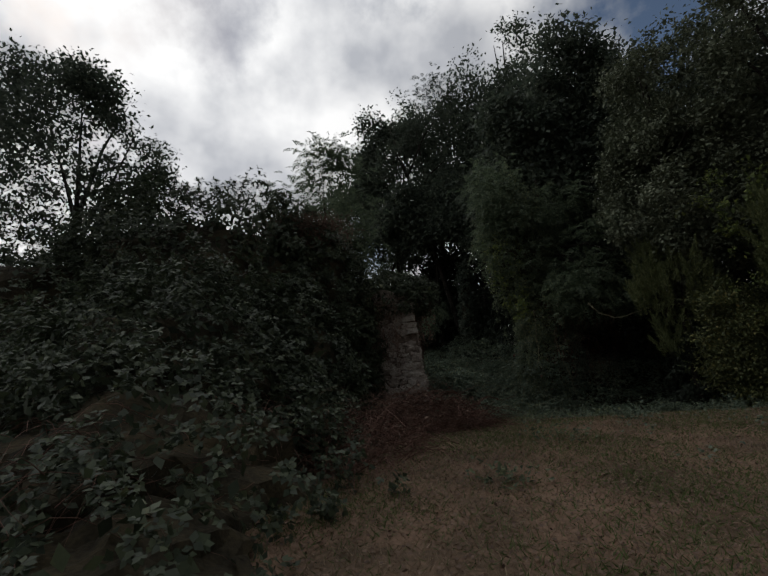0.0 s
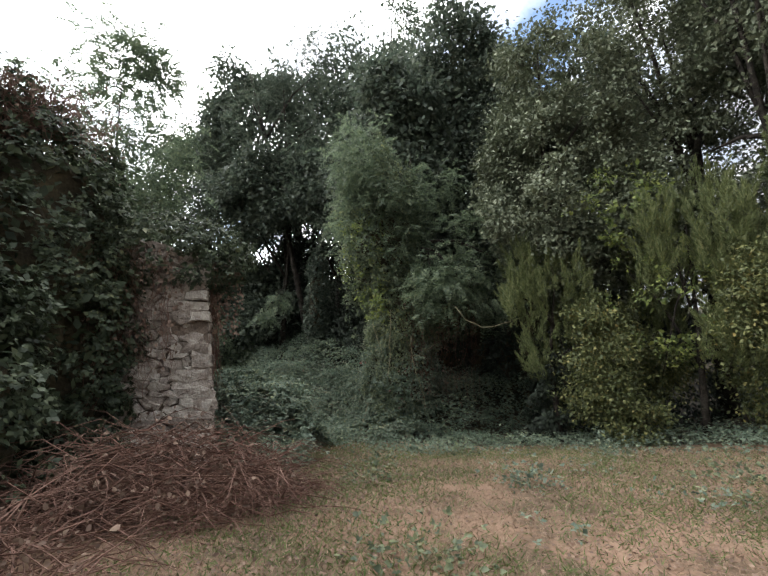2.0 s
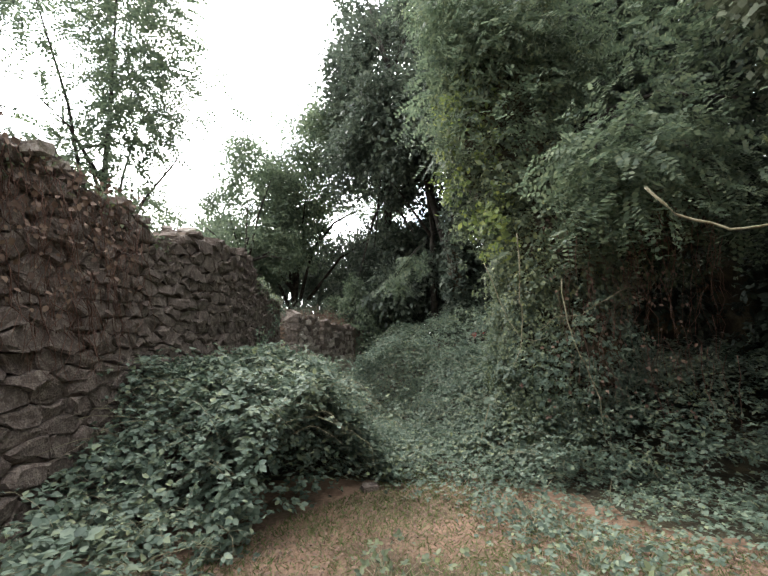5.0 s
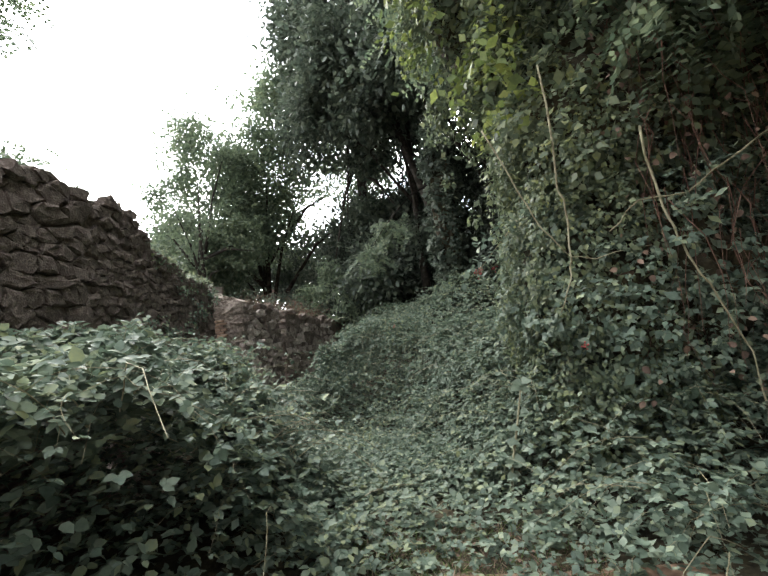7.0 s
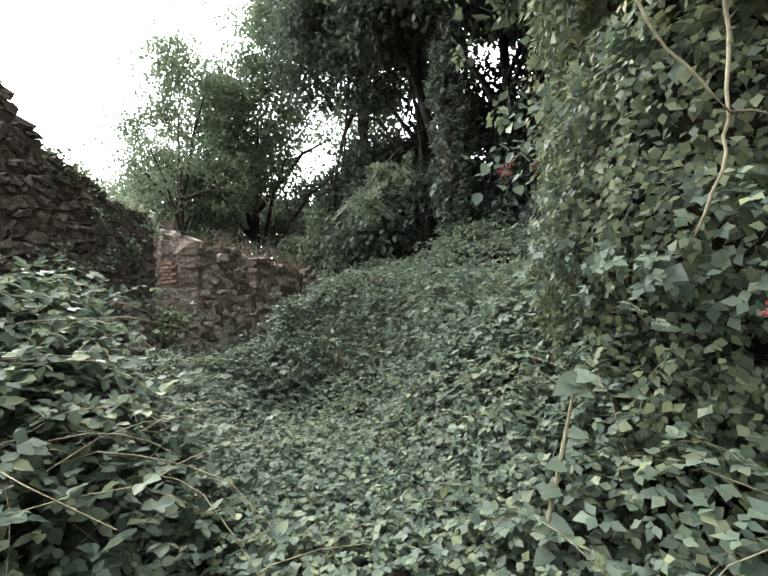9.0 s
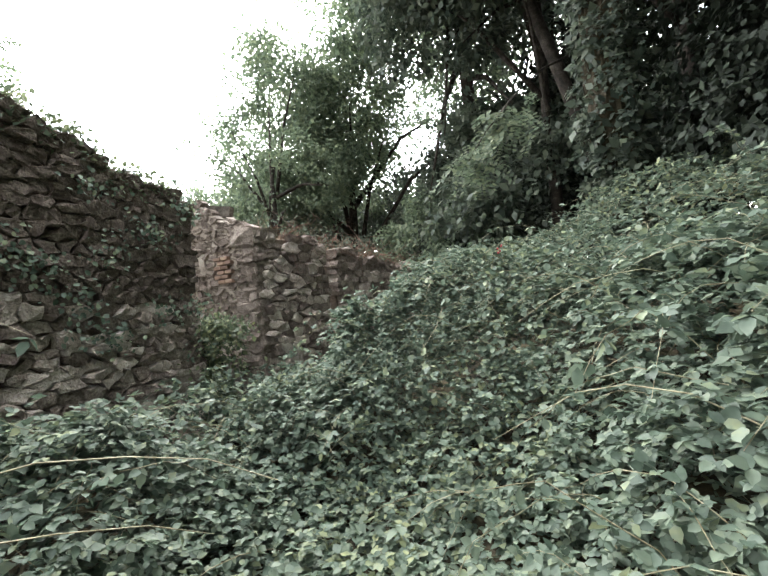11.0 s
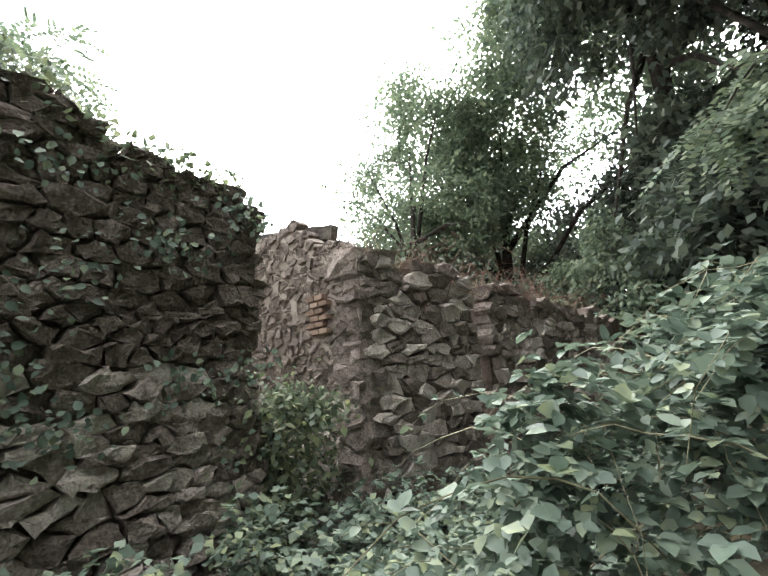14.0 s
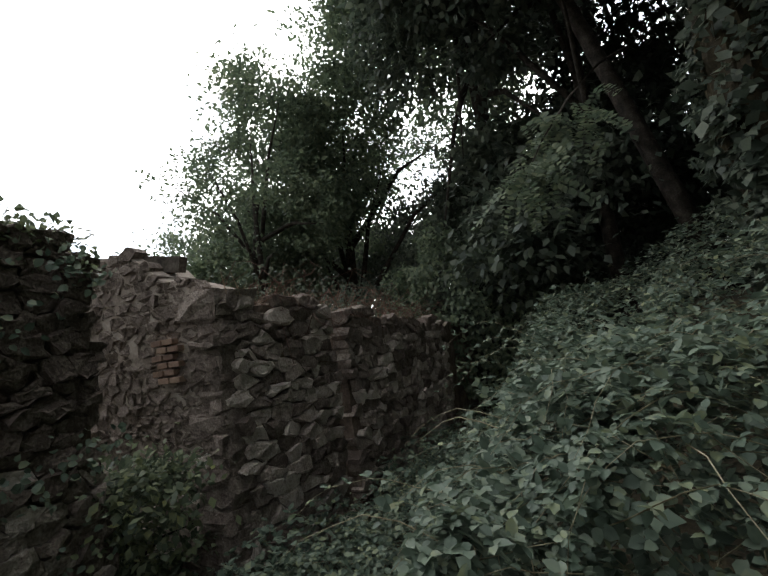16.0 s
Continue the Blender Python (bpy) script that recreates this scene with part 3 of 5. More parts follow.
far_top = profile([(0, 1.76), (1.2, 1.7), (2.0, 1.6), (4, 1.48), (7, 1.4)], 0.04, 3.0)
wall_far, o, d, nrm, length = wall_core("wall_far", (-0.22, 18.62), (-0.06, 20.02), 0.5, -1.2, far_top, "dark shaded rubble stone wall running on under dead grass", M_MORTAR, 8, 1)
rb = Rubble(wall_far, 260)
lay_courses(rb, o, d, nrm, 1.4, -0.6, far_top, (0.23, 0.12), 0.04, 0.08)
rb.finish()
pier_top = lambda q: far_top(q + 1.65)
wall_pier, o, d, nrm, length = wall_core("wall_pier", (-0.04, 20.26), (0.3, 25.5), 0.5, -1.2, pier_top, "dark rubble stone wall beyond a narrow opening", M_MORTAR, 22, 1)
rb = Rubble(wall_pier, 200)
lay_courses(rb, o, d, nrm, 3.4, -0.4, pier_top, (0.23, 0.12), 0.045)
rb.finish()

# old beam lying across the gap between the two rooms
bm = bmesh.new()
bmesh.ops.create_cube(bm, size=1.0)
bmesh.ops.subdivide_edges(bm, edges=[e for e in bm.edges if abs((e.verts[0].co - e.verts[1].co).x) > 0.5], cuts=8)
for v in bm.verts:
    v.co.y += 0.12 * noise.noise(v.co * 6)
    v.co.z += 0.15 * noise.noise(v.co * 5 + Vector((3, 0, 0)))
beam_mesh = bpy.data.meshes.new("beam")
bm.to_mesh(beam_mesh)
bm.free()
beam_mesh.materials.append(M_WOOD)
beam = new("fallen_beam", beam_mesh)
beam.matrix_world = look((-1.4, 18.72, 2.2), (-0.4, 18.82, 2.03)) @ pose(0, 0, 0, 0, 90, 0) @ Matrix.Diagonal((1.3, 0.14, 0.09, 1))
tagged(beam, "weathered dark timber beam lying across the broken wall tops", "beam")


# ---- foliage ----
def spread(n, x0, x1, y0, y1):
    return rng.uniform(x0, x1, n), rng.uniform(y0, y1, n)


def domes(x, y, cell=0.42, seed=0.0):
    """1 at the middle of each leafy hummock, falling to 0 in the gaps between them."""
    best = np.full(np.shape(x), 9.0)
    ix, iy = np.floor(x / cell), np.floor(y / cell)
    for ax in (-1, 0, 1):
        for ay in (-1, 0, 1):
            cx, cy = ix + ax, iy + ay
            h1 = np.modf(np.abs(np.sin(cx * 12.9898 + cy * 78.233 + seed) * 43758.5453))[0]
            h2 = np.modf(np.abs(np.sin(cx * 39.346 + cy * 11.135 + seed) * 24634.6345))[0]
            best = np.minimum(best, np.hypot(x - (cx + h1) * cell, y - (cy + h2) * cell) / cell)
    return np.sqrt(np.clip(1 - (best / 0.85) ** 2, 0, 1))


def bramble_z(x, y):
    """Height of the bramble thicket's leafy surface."""
    d = trail_distance(x, y)
    rise = 0.96 * smooth(0.45, 1.65, d) + 0.13
    rise = rise * (0.55 + 0.45 * smooth(9.0, 12.0, y))
    rise = rise * (1 - 0.4 * smooth(14.0, 15.3, y) * smooth(1.5, 0.8, x)) * (1 - 0.6 * smooth(15.6, 16.2, y) * smooth(2.0, 1.5, x) * smooth(0.5, 0.9, x)) * (1 - 0.3 * smooth(17.2, 18.2, y) * smooth(1.6, 0.6, x))
    rise = rise * (0.2 + 0.8 * smooth(9.8, 11.3, y))
    rise = rise * (1 - 0.75 * smooth(14.3, 12.5, y) * smooth(3.1, 3.8, x))
    rise = rise * (1 - 0.5 * smooth(0.5, 0.95, fbm(x, y, 2.6, 9.0)))
    rise = rise * (1 - 0.45 * smooth(1.3, 0.4, np.hypot(x - 2.8, y - 16.5)))
    rise = rise + 0.34 * smooth(3.0, 1.2, x) * smooth(10.2, 11.6, y) * smooth(14.6, 13.2, y)
    return ground_z(x, y) + rise + (0.22 * fbm(x, y, 2.1, 3.0) + 0.42 * domes(x, y, 0.5) + 0.14 * domes(x, y, 0.22, 3.0) - 0.36) * smooth(0.3, 1.2, d)


def surface_leaves(x, y, depth, zf):
    z = zf(x, y)
    e = 0.08
    nx, ny = (zf(x + e, y) - z) / e, (zf(x, y + e) - z) / e
    nrm = unit(np.stack([-nx, -ny, np.ones_like(x)], -1))
    p = np.stack([x, y, z], -1) - nrm * (rng.random(len(x)) ** 2 * depth)[:, None] + nrm * rng.normal(0, 0.05, len(x))[:, None]
    return p, nrm


def bramble_patch(name, n, box, keep, label, size=(0.04, 0.075), depth=0.3, zf=bramble_z, shape="oval", material=None, skirt=0.15):
    x, y = spread(n, *box)
    k = keep(x, y) & (fbm(x, y, 6.5, 2.0) + 0.8 * fbm(x, y, 13.0, 7.0) > rng.normal(-0.75, 0.3, len(x)))
    k &= domes(x, y, 0.5) + 0.5 * domes(x, y, 0.22, 3.0) > rng.uniform(0.1, 0.9, len(x))
    x, y = x[k], y[k]
    p, nrm = surface_leaves(x, y, depth, zf)
    low = rng.random(len(x)) < skirt
    gz = ground_z(x, y)
    p[low, 2] = (gz + rng.random(len(x)) * np.maximum(0.05, p[:, 2] - gz))[low]
    along = unit(rng.normal(0, 1, p.shape) * np.array([1, 1, 0.35]) + nrm * 0.25 - np.array([0, 0, 0.2]))
    up = unit(nrm * 0.5 + np.array([0, 0, 0.75]) + rng.normal(0, 0.32, p.shape))
    s = rng.uniform(*size, len(p))
    b, a, u, sz = trifoliate(p, along, up, s)
    th = thing(name, (float(x.mean()), float(y.mean()), float(ground_z(x.mean(), y.mean()))), label, "bramble", "stuff")
    part("leaves", leaves("leaves", b, a, u, sz, shape, material or M_BRAMBLE), th)
    return th


def in_thicket(x, y):
    d = trail_distance(x, y)
    wall_x = 0.85 - (y - 8.7) * 0.137
    edge = 1.0 + 0.35 * fbm(x, y, 1.3, 5.0)
    clear = smooth(10.8, 13.3, y)
    return (x > wall_x) & (d > 0.95 * (1 - clear) * edge) & ((y > 12.6) | (x < 2.7 - 0.16 * (12.6 - y)))


bank = bramble_patch("bramble_bank", 86000, (0.0, 11.0, 12.4, 25), lambda x, y: in_thicket(x, y) & ((x < 1.1) | (x > 4.6) | (y < 14.0) | (y > 18.0) | (rng.random(len(x)) < 0.3)) & (rng.random(len(x)) < 1.15 - 0.075 * (y - 13) - 0.06 * np.maximum(0, x - 4)), "dense green bramble thicket rising up a bank", (0.042, 0.082), shape="broad")
near_bank = bramble_patch("bramble_bank", 43000, (0.9, 4.8, 13.8, 18.2), in_thicket, "lush green brambles closing over the path", (0.028, 0.06), 0.25)
side_patch = bramble_patch("bramble_patch", 24000, (0.0, 3.2, 8.9, 14.5), lambda x, y: in_thicket(x, y) & (rng.random(len(x)) < 0.25 + 0.75 * smooth(9.6, 10.8, y)), "green bramble bush along the foot of the ruined wall", (0.045, 0.085), skirt=0.3)


def canes(name, owner, n, box, keep, zf, length=(0.5, 1.3), radius=0.004, material=None, lift=0.05):
    x, y = spread(n, *box)
    k = keep(x, y)
    x, y = x[k], y[k]
    st = np.stack([x, y, zf(x, y) - 0.25], -1)
    ang = rng.uniform(0, 2 * math.pi, len(x))
    ln = rng.uniform(*length, len(x))
    steps = []
    for i in range(6):
        up = (0.55 - 0.25 * i)
        steps.append(np.stack([np.cos(ang), np.sin(ang), np.full(len(x), up)], -1) * (ln / 6)[:, None] + rng.normal(0, 0.015, (len(x), 3)))
    ob = part(name, strands(name, st, np.stack(steps, 1), np.full(len(x), radius), material or M_CANE), owner)
    ob["kind"] = "stuff"


def gap_z(x, y):
    return ground_z(x, y) + 0.5 + 0.22 * fbm(x, y, 3.1, 4.0)


bramble_patch("gap_weeds", 5000, (-2.2, 0.7, 17.3, 18.5), lambda x, y: (y > 17.8) | (x > -0.3), "tangled weeds and brambles in the doorway gap", (0.03, 0.06), 0.3, gap_z, "broad", M_BRAMBLE, 0.5)
bramble_patch("gap_weeds", 6500, (-0.3, 1.3, 17.6, 21.5), lambda x, y: (y > 18.2) | (x > 0.2), "weeds and brambles along the foot of the far wall", (0.025, 0.055), 0.4, gap_z, "oval", M_BRAMBLE, 0.5)
canes("canes", bank, 260, (0.6, 6, 12.6, 19), in_thicket, bramble_z)
canes("canes", side_patch, 140, (0.4, 3.0, 9.2, 14), in_thicket, bramble_z)


def sprays(owner, n, box, keep, zf, size=(0.022, 0.05), length=(0.35, 0.85), nodes=9):
    """Arching leafy shoots that break the thicket's outline."""
    x, y = spread(n, *box)
    k = keep(x, y)
    x, y = x[k], y[k]
    m = len(x)
    st = np.stack([x, y, zf(x, y) - 0.1], -1)
    ang, ln = rng.uniform(0, 2 * math.pi, m), rng.uniform(*length, m)
    lift = rng.uniform(0.35, 1.0, m)
    steps = np.stack([np.stack([np.cos(ang), np.sin(ang), lift - 0.2 * i], -1) * (ln / nodes)[:, None] + rng.normal(0, 0.012, (m, 3)) for i in range(nodes)], 1)
    part("shoots", strands("shoots", st, steps, np.full(m, 0.0025), M_CANE), owner)["kind"] = "stuff"
    p = (st[:, None, :] + np.cumsum(steps, 1)).reshape(-1, 3)
    al = unit(rng.normal(0, 0.8, p.shape) + np.repeat(np.stack([np.cos(ang), np.sin(ang), 0 * ang], -1), nodes, 0) * 0.5)
    b, a, u, sz = trifoliate(p, al, unit(np.array([0, 0, 1.0]) + rng.normal(0, 0.35, p.shape)), rng.uniform(*size, len(p)))
    part("shoot_leaves", leaves("shoot_leaves", b, a, u, sz, "oval", M_BRAMBLE), owner)["kind"] = "stuff"


sprays(bank, 1100, (0.3, 8.0, 12.4, 22.0), lambda x, y: in_thicket(x, y) & ((x > 4.4) | (y > 17.5) | (y < 14.2)), bramble_z, (0.035, 0.065))
sprays(near_bank, 620, (0.9, 4.8, 13.8, 18.2), lambda x, y: in_thicket(x, y) & (trail_distance(x, y) > 0.8), bramble_z, (0.03, 0.062))
sprays(side_patch, 420, (0.3, 3.2, 9.0, 14.2), lambda x, y: in_thicket(x, y) & (trail_distance(x, y) > 0.8), bramble_z, (0.028, 0.058))


def crown_mesh(kind, pts, out, size, material):
    """Leaves of a crown: plain ovals, feathered leaves, sprays of needles."""
    n = len(pts)
    up = unit(np.array([0, 0, 1.0]) + rng.normal(0, 0.55, (n, 3)) + out * 0.4)
    if kind == "pinnate":
        al = unit(out + rng.normal(0, 0.5, (n, 3)) - np.array([0, 0, 0.15]))
        b, a, u, s = pinnate(pts, al, up, rng.uniform(0.75, 1.2, n) * size)
        return leaves("crown", b, a, u, s, "quad", material)
    if kind == "needle":
        al = unit(out + rng.normal(0, 0.12, (n, 3)))
        return leaves("crown", pts, al, unit(rng.normal(0, 1, (n, 3))), rng.uniform(0.7, 1.4, n) * size, "narrow", material)
    al = unit(out * 0.6 + rng.normal(0, 0.7, (n, 3)) - np.array([0, 0, 0.35]))
    return leaves("crown", pts, al, up, rng.uniform(0.6, 1.3, n) * size, kind, material)


def tree(name, at, height, crowns, label, category="tree", lean=(0, 0), trunk_r=0.14, kind="quad", size=0.12, material=None, limbs=6, group="", visible_trunk=True):
    """A trunk with limbs into a crown of many leaves; crowns: (centre offset, radii, clumps, leaves a clump, clump radius)."""
    x, y = at
    z = float(ground_z(x, y))
    th = thing(name, (x, y, z), label, category, "", group)
    top = Vector((x + lean[0], y + lean[1], z + height))
    foot = Vector((x, y, z - 0.15))
    pts = [foot.lerp(top, f) + Vector((math.sin(f * 5 + x) * 0.08, math.cos(f * 4 + y) * 0.08, 0)) for f in (0, 0.15, 0.35, 0.55, 0.75, 1)]
    part("trunk", tube("trunk", pts, [trunk_r * f for f in (1.25, 1.0, 0.85, 0.65, 0.4, 0.12)], M_BARK, 9), th)
    allp, allo = [], []
    for off, rad, clumps, per, cr in crowns:
        c = (x + off[0], y + off[1], z + off[2])
        p, o2 = crown_points(c, rad, clumps, per, cr)
        if kind == "needle":
            stem, out = crown_points(c, rad, clumps, 1, 0.02, inner=0.6)
            axis = unit(out * 0.4 + np.array([0, 0, 1.0]) + rng.normal(0, 0.15, out.shape))
            idx = np.repeat(np.arange(len(stem)), per)
            f = rng.random(len(idx))
            around = unit(np.cross(axis[idx], rng.normal(0, 1, (len(idx), 3))))
            p = stem[idx] + axis[idx] * (rng.uniform(0.3, 0.7, len(stem))[idx] * f)[:, None] + around * (0.07 * (1 - f))[:, None]
            o2 = unit(axis[idx] + around * (0.75 - 0.5 * f)[:, None])
        allp.append(p)
        allo.append(o2)
        for i in range(limbs // len(crowns) + 1):
            dv = sphere_dirs(1)[0]
            tip = Vector(c) + Vector((dv[0] * rad[0], dv[1] * rad[1], dv[2] * rad[2])) * 0.85
            f = rng.uniform(0.3, 0.8)
            root = foot.lerp(top, f)
            mid = root.lerp(tip, 0.5) + Vector((0, 0, 0.12 * (tip - root).length))
            part("limb", tube("limb", [root, root.lerp(mid, 0.5), mid, mid.lerp(tip, 0.5), tip], [trunk_r * q for q in (0.5, 0.4, 0.3, 0.2, 0.06)], M_BARK, 6), th)
    p, o2 = np.concatenate(allp), np.concatenate(allo)
    cr = part("crown", crown_mesh(kind, p, o2, size, material or M_FOREST), th)
    cr["kind"] = "stuff"
    return th


# hedge at the far side of the clearing
tree("tree_heath", (8.3, 11.0), 4.2, [((0, 0, 2.9), (1.5, 1.2, 1.9), 420, 130, 0.2)], "olive green tree heath with upright feathery sprays", "shrub", kind="needle", size=0.085, material=M_HEATH, trunk_r=0.07)
tree("tree_heath", (10.3, 9.0), 4.6, [((0, 0, 2.9), (1.7, 1.5, 2.7), 480, 130, 0.21)], "tall tree heath with yellowing tips at the clearing's edge", "shrub", kind="needle", size=0.09, material=M_HEATH, trunk_r=0.07)
tree("tree_heath", (12.0, 6.6), 5.6, [((0, 0, 4.6), (1.6, 1.6, 2.4), 330, 120, 0.2)], "tall olive tree heath above the yellow shrubs", "shrub", kind="needle", size=0.095, material=M_HEATH, trunk_r=0.07)
tree("shrub", (9.0, 9.9), 3.0, [((0, 0, 1.5), (1.5, 1.2, 1.7), 230, 130, 0.22)], "bushy green shrub with yellow and red leaves", "shrub", kind="quad", size=0.075, material=M_HEDGE, trunk_r=0.05)
tree("shrub", (11.0, 7.2), 3.8, [((0, 0, 1.9), (1.7, 1.5, 2.3), 260, 130, 0.24)], "yellow green shrub at the edge of the clearing", "shrub", kind="quad", size=0.08, material=M_HEDGE, trunk_r=0.05)
tree("shrub", (11.4, 4.6), 3.4, [((0, 0, 1.6), (1.5, 1.7, 2.2), 200, 110, 0.26)], "tangled green shrub beside the clearing", "shrub", kind="quad", size=0.085, material=M_HEDGE, trunk_r=0.05)
tree("evergreen_oak", (9.4, 12.4), 9.5, [((-0.2, -0.9, 6.4), (2.5, 2.1, 3.0), 460, 110, 0.23), ((0.6, -0.6, 3.6), (2.4, 1.4, 2.4), 200, 80, 0.26), ((0.2, -0.6, 9.5), (2.4, 2.2, 2.4), 200, 80, 0.28)], "tall evergreen oak with grey green leaves", "tree", kind="quad", size=0.12, material=M_OAK, trunk_r=0.2)
tree("evergreen_oak", (12.8, 10.2), 10.0, [((0, -0.5, 6.6), (3.0, 2.6, 3.6), 420, 90, 0.26), ((-0.6, -0.6, 2.8), (2.4, 1.8, 2.6), 160, 70, 0.28), ((0, 0, 10), (2.8, 2.6, 2.4), 160, 70, 0.3), ((0.5, 0, 13.2), (3.4, 3.0, 2.8), 220, 60, 0.36)], "dark evergreen oak behind the hedge", "tree", kind="quad", size=0.125, material=M_OAK, trunk_r=0.2)
tree("evergreen_oak", (12.0, 8.0), 11.0, [((0, 0, 8.4), (2.4, 2.4, 3.6), 340, 80, 0.3), ((0.4, 0, 12.6), (2.6, 2.4, 2.6), 170, 60, 0.34)], "tall evergreen oak rising behind the heath", "tree", kind="quad", size=0.13, material=M_OAK, trunk_r=0.16)
tree("evergreen_oak", (15.0, 5.0), 11.0, [((0, 0, 7.6), (3.2, 3.6, 6.6), 420, 100, 0.45)], "broad evergreen oak beside the clearing", "tree", kind="quad", size=0.12, material=M_OAK, trunk_r=0.2)
# vine-hung tree beside the way
tree("robinia_tree", (6.3, 15.2), 8.5, [((-0.8, -0.3, 7.4), (1.9, 1.5, 2.4), 90, 18, 0.34), ((-1.2, -0.6, 5.2), (1.5, 1.1, 2.0), 60, 16, 0.3), ((0.3, -2.3, 3.5), (1.5, 0.7, 1.1), 46, 14, 0.26), ((0.9, -2.2, 4.6), (1.6, 1.0, 1.2), 40, 14, 0.3)], "feathery pale green robinia hung with vines", "tree", kind="pinnate", size=0.36, material=M_ROBINIA, trunk_r=0.13)
# trees behind
tree("robinia_tree", (4.9, 24.5), 14.0, [((-1.4, -0.6, 10.0), (3.4, 2.8, 6.0), 300, 20, 0.45)], "dark feathery robinia over the bramble bank", "tree", kind="pinnate", size=0.36, material=M_FOREST, trunk_r=0.16, lean=(-4.0, -0.8))
tree("forest_tree", (-4.3, 29.5), 9.0, [((-4.6, 0, 5.6), (3.2, 3.0, 3.2), 220, 62, 0.5), ((-1.2, 0, 8.2), (3.4, 3.2, 4.6), 340, 62, 0.5), ((2.6, 0.5, 10.4), (4.0, 3.2, 5.2), 460, 62, 0.52)], "tree with dark forking limbs behind the ruin", "tree", kind="quad", size=0.19, material=M_ROBINIA, trunk_r=0.24, limbs=8)
tree("forest_tree", (1.2, 27), 16.0, [((0, 0, 12.3), (3.0, 2.8, 5.8), 360, 56, 0.46), ((0.6, -1, 3.6), (2.4, 2.0, 3.0), 180, 62, 0.45)], "tall green tree in the wood", "tree", kind="quad", size=0.22, material=M_FOREST, trunk_r=0.22)
tree("forest_tree", (4.5, 30), 19.0, [((0, 0, 13.6), (3.8, 3.4, 6.8), 420, 56, 0.52), ((0, -1, 3.6), (3.2, 2.2, 3.4), 200, 62, 0.5)], "tall dark tree in the wood", "tree", kind="quad", size=0.23, material=M_FOREST, trunk_r=0.25)
tree("forest_tree", (8.8, 25), 20.0, [((0, 0, 13.0), (4.2, 4.0, 8.6), 480, 56, 0.54), ((0, -1, 2.6), (3.4, 2.6, 3.0), 200, 62, 0.5)], "tall dark tree on the bank", "tree", kind="quad", size=0.23, material=M_FOREST, trunk_r=0.25)
tree("forest_tree", (9.6, 18.5), 15.0, [((0, 0, 9.5), (3.6, 3.4, 6.8), 560, 80, 0.5), ((0, -0.4, 2.4), (2.4, 2.4, 2.6), 180, 62, 0.45)], "tall dark tree shading the bramble bank", "tree", kind="quad", size=0.22, material=M_FOREST, trunk_r=0.25)
tree("forest_tree", (7.4, 18.4), 13.0, [((0, 0, 6.4), (2.6, 2.2, 3.4), 340, 90, 0.38), ((0.2, 0.2, 10.5), (3.0, 2.6, 3.2), 300, 80, 0.42)], "dark tree above the vine-hung bank", "tree", kind="quad", size=0.23, material=M_FOREST, trunk_r=0.18)
tree("forest_tree", (14, 16), 12.0, [((0, 0, 6.5), (4.5, 4.0, 6.6), 400, 80, 0.6)], "tall dark tree at the back of the wood", "tree", kind="quad", size=0.22, material=M_FOREST, trunk_r=0.25)
tree("forest_tree", (15, 24), 13.0, [((0, 0, 6.5), (5.0, 5.0, 6.8), 360, 80, 0.7)], "tall dark tree deep in the wood", "tree", kind="quad", size=0.26, material=M_FOREST, trunk_r=0.25)
tree("forest_tree", (-5.4, 26), 8.5, [((0, 0, 6.6), (2.8, 2.6, 3.6), 300, 80, 0.36)], "light green tree beyond the cross wall", "tree", kind="quad", size=0.14, material=M_ROBINIA, trunk_r=0.14)
tree("forest_tree", (7.6, 22.6), 10.0, [((-0.6, -0.4, 8.0), (3.2, 2.8, 2.4), 300, 62, 0.45)], "dark tree spreading over the bramble bank", "tree", kind="quad", size=0.23, material=M_FOREST, trunk_r=0.2)
tree("forest_tree", (-11, 34), 9.0, [((0, 0, 5.5), (4.5, 4.0, 4.2), 300, 70, 0.6)], "far green tree beyond the ruin", "tree", kind="quad", size=0.22, material=M_FOREST, trunk_r=0.25)
tree("forest_tree", (6.6, 19.4), 9.5, [((0, 0, 8.0), (3.0, 2.6, 3.4), 340, 110, 0.34)], "dark tree arching over the bramble bank", "tree", kind="quad", size=0.18, material=M_FOREST, trunk_r=0.12, lean=(-0.8, -0.6))
# trees inside and beyond the ruin
tree("robinia_tree", (-2.0, 13.6), 8.4, [((0.0, 0, 6.9), (1.8, 1.5, 2.4), 110, 18, 0.34), ((0.4, 0, 4.6), (1.6, 1.2, 1.2), 50, 16, 0.3)], "slender robinia growing inside the roofless ruin", "tree", kind="pinnate", size=0.34, material=M_ROBINIA, trunk_r=0.08)
tree("robinia_tree", (-3.0, 16.3), 5.2, [((0.0, 0, 4.4), (0.8, 0.8, 1.1), 30, 12, 0.26)], "young robinia with feathery leaves rising above the wall", "tree", kind="pinnate", size=0.32, material=M_ROBINIA, trunk_r=0.04)
tree("forest_tree", (3.4, 25.2), 11.5, [((-0.9, -0.9, 8.2), (2.7, 2.2, 2.6), 360, 60, 0.42)], "dark tree arching over the path behind the ruin", "tree", kind="quad", size=0.2, material=M_FOREST, trunk_r=0.15)
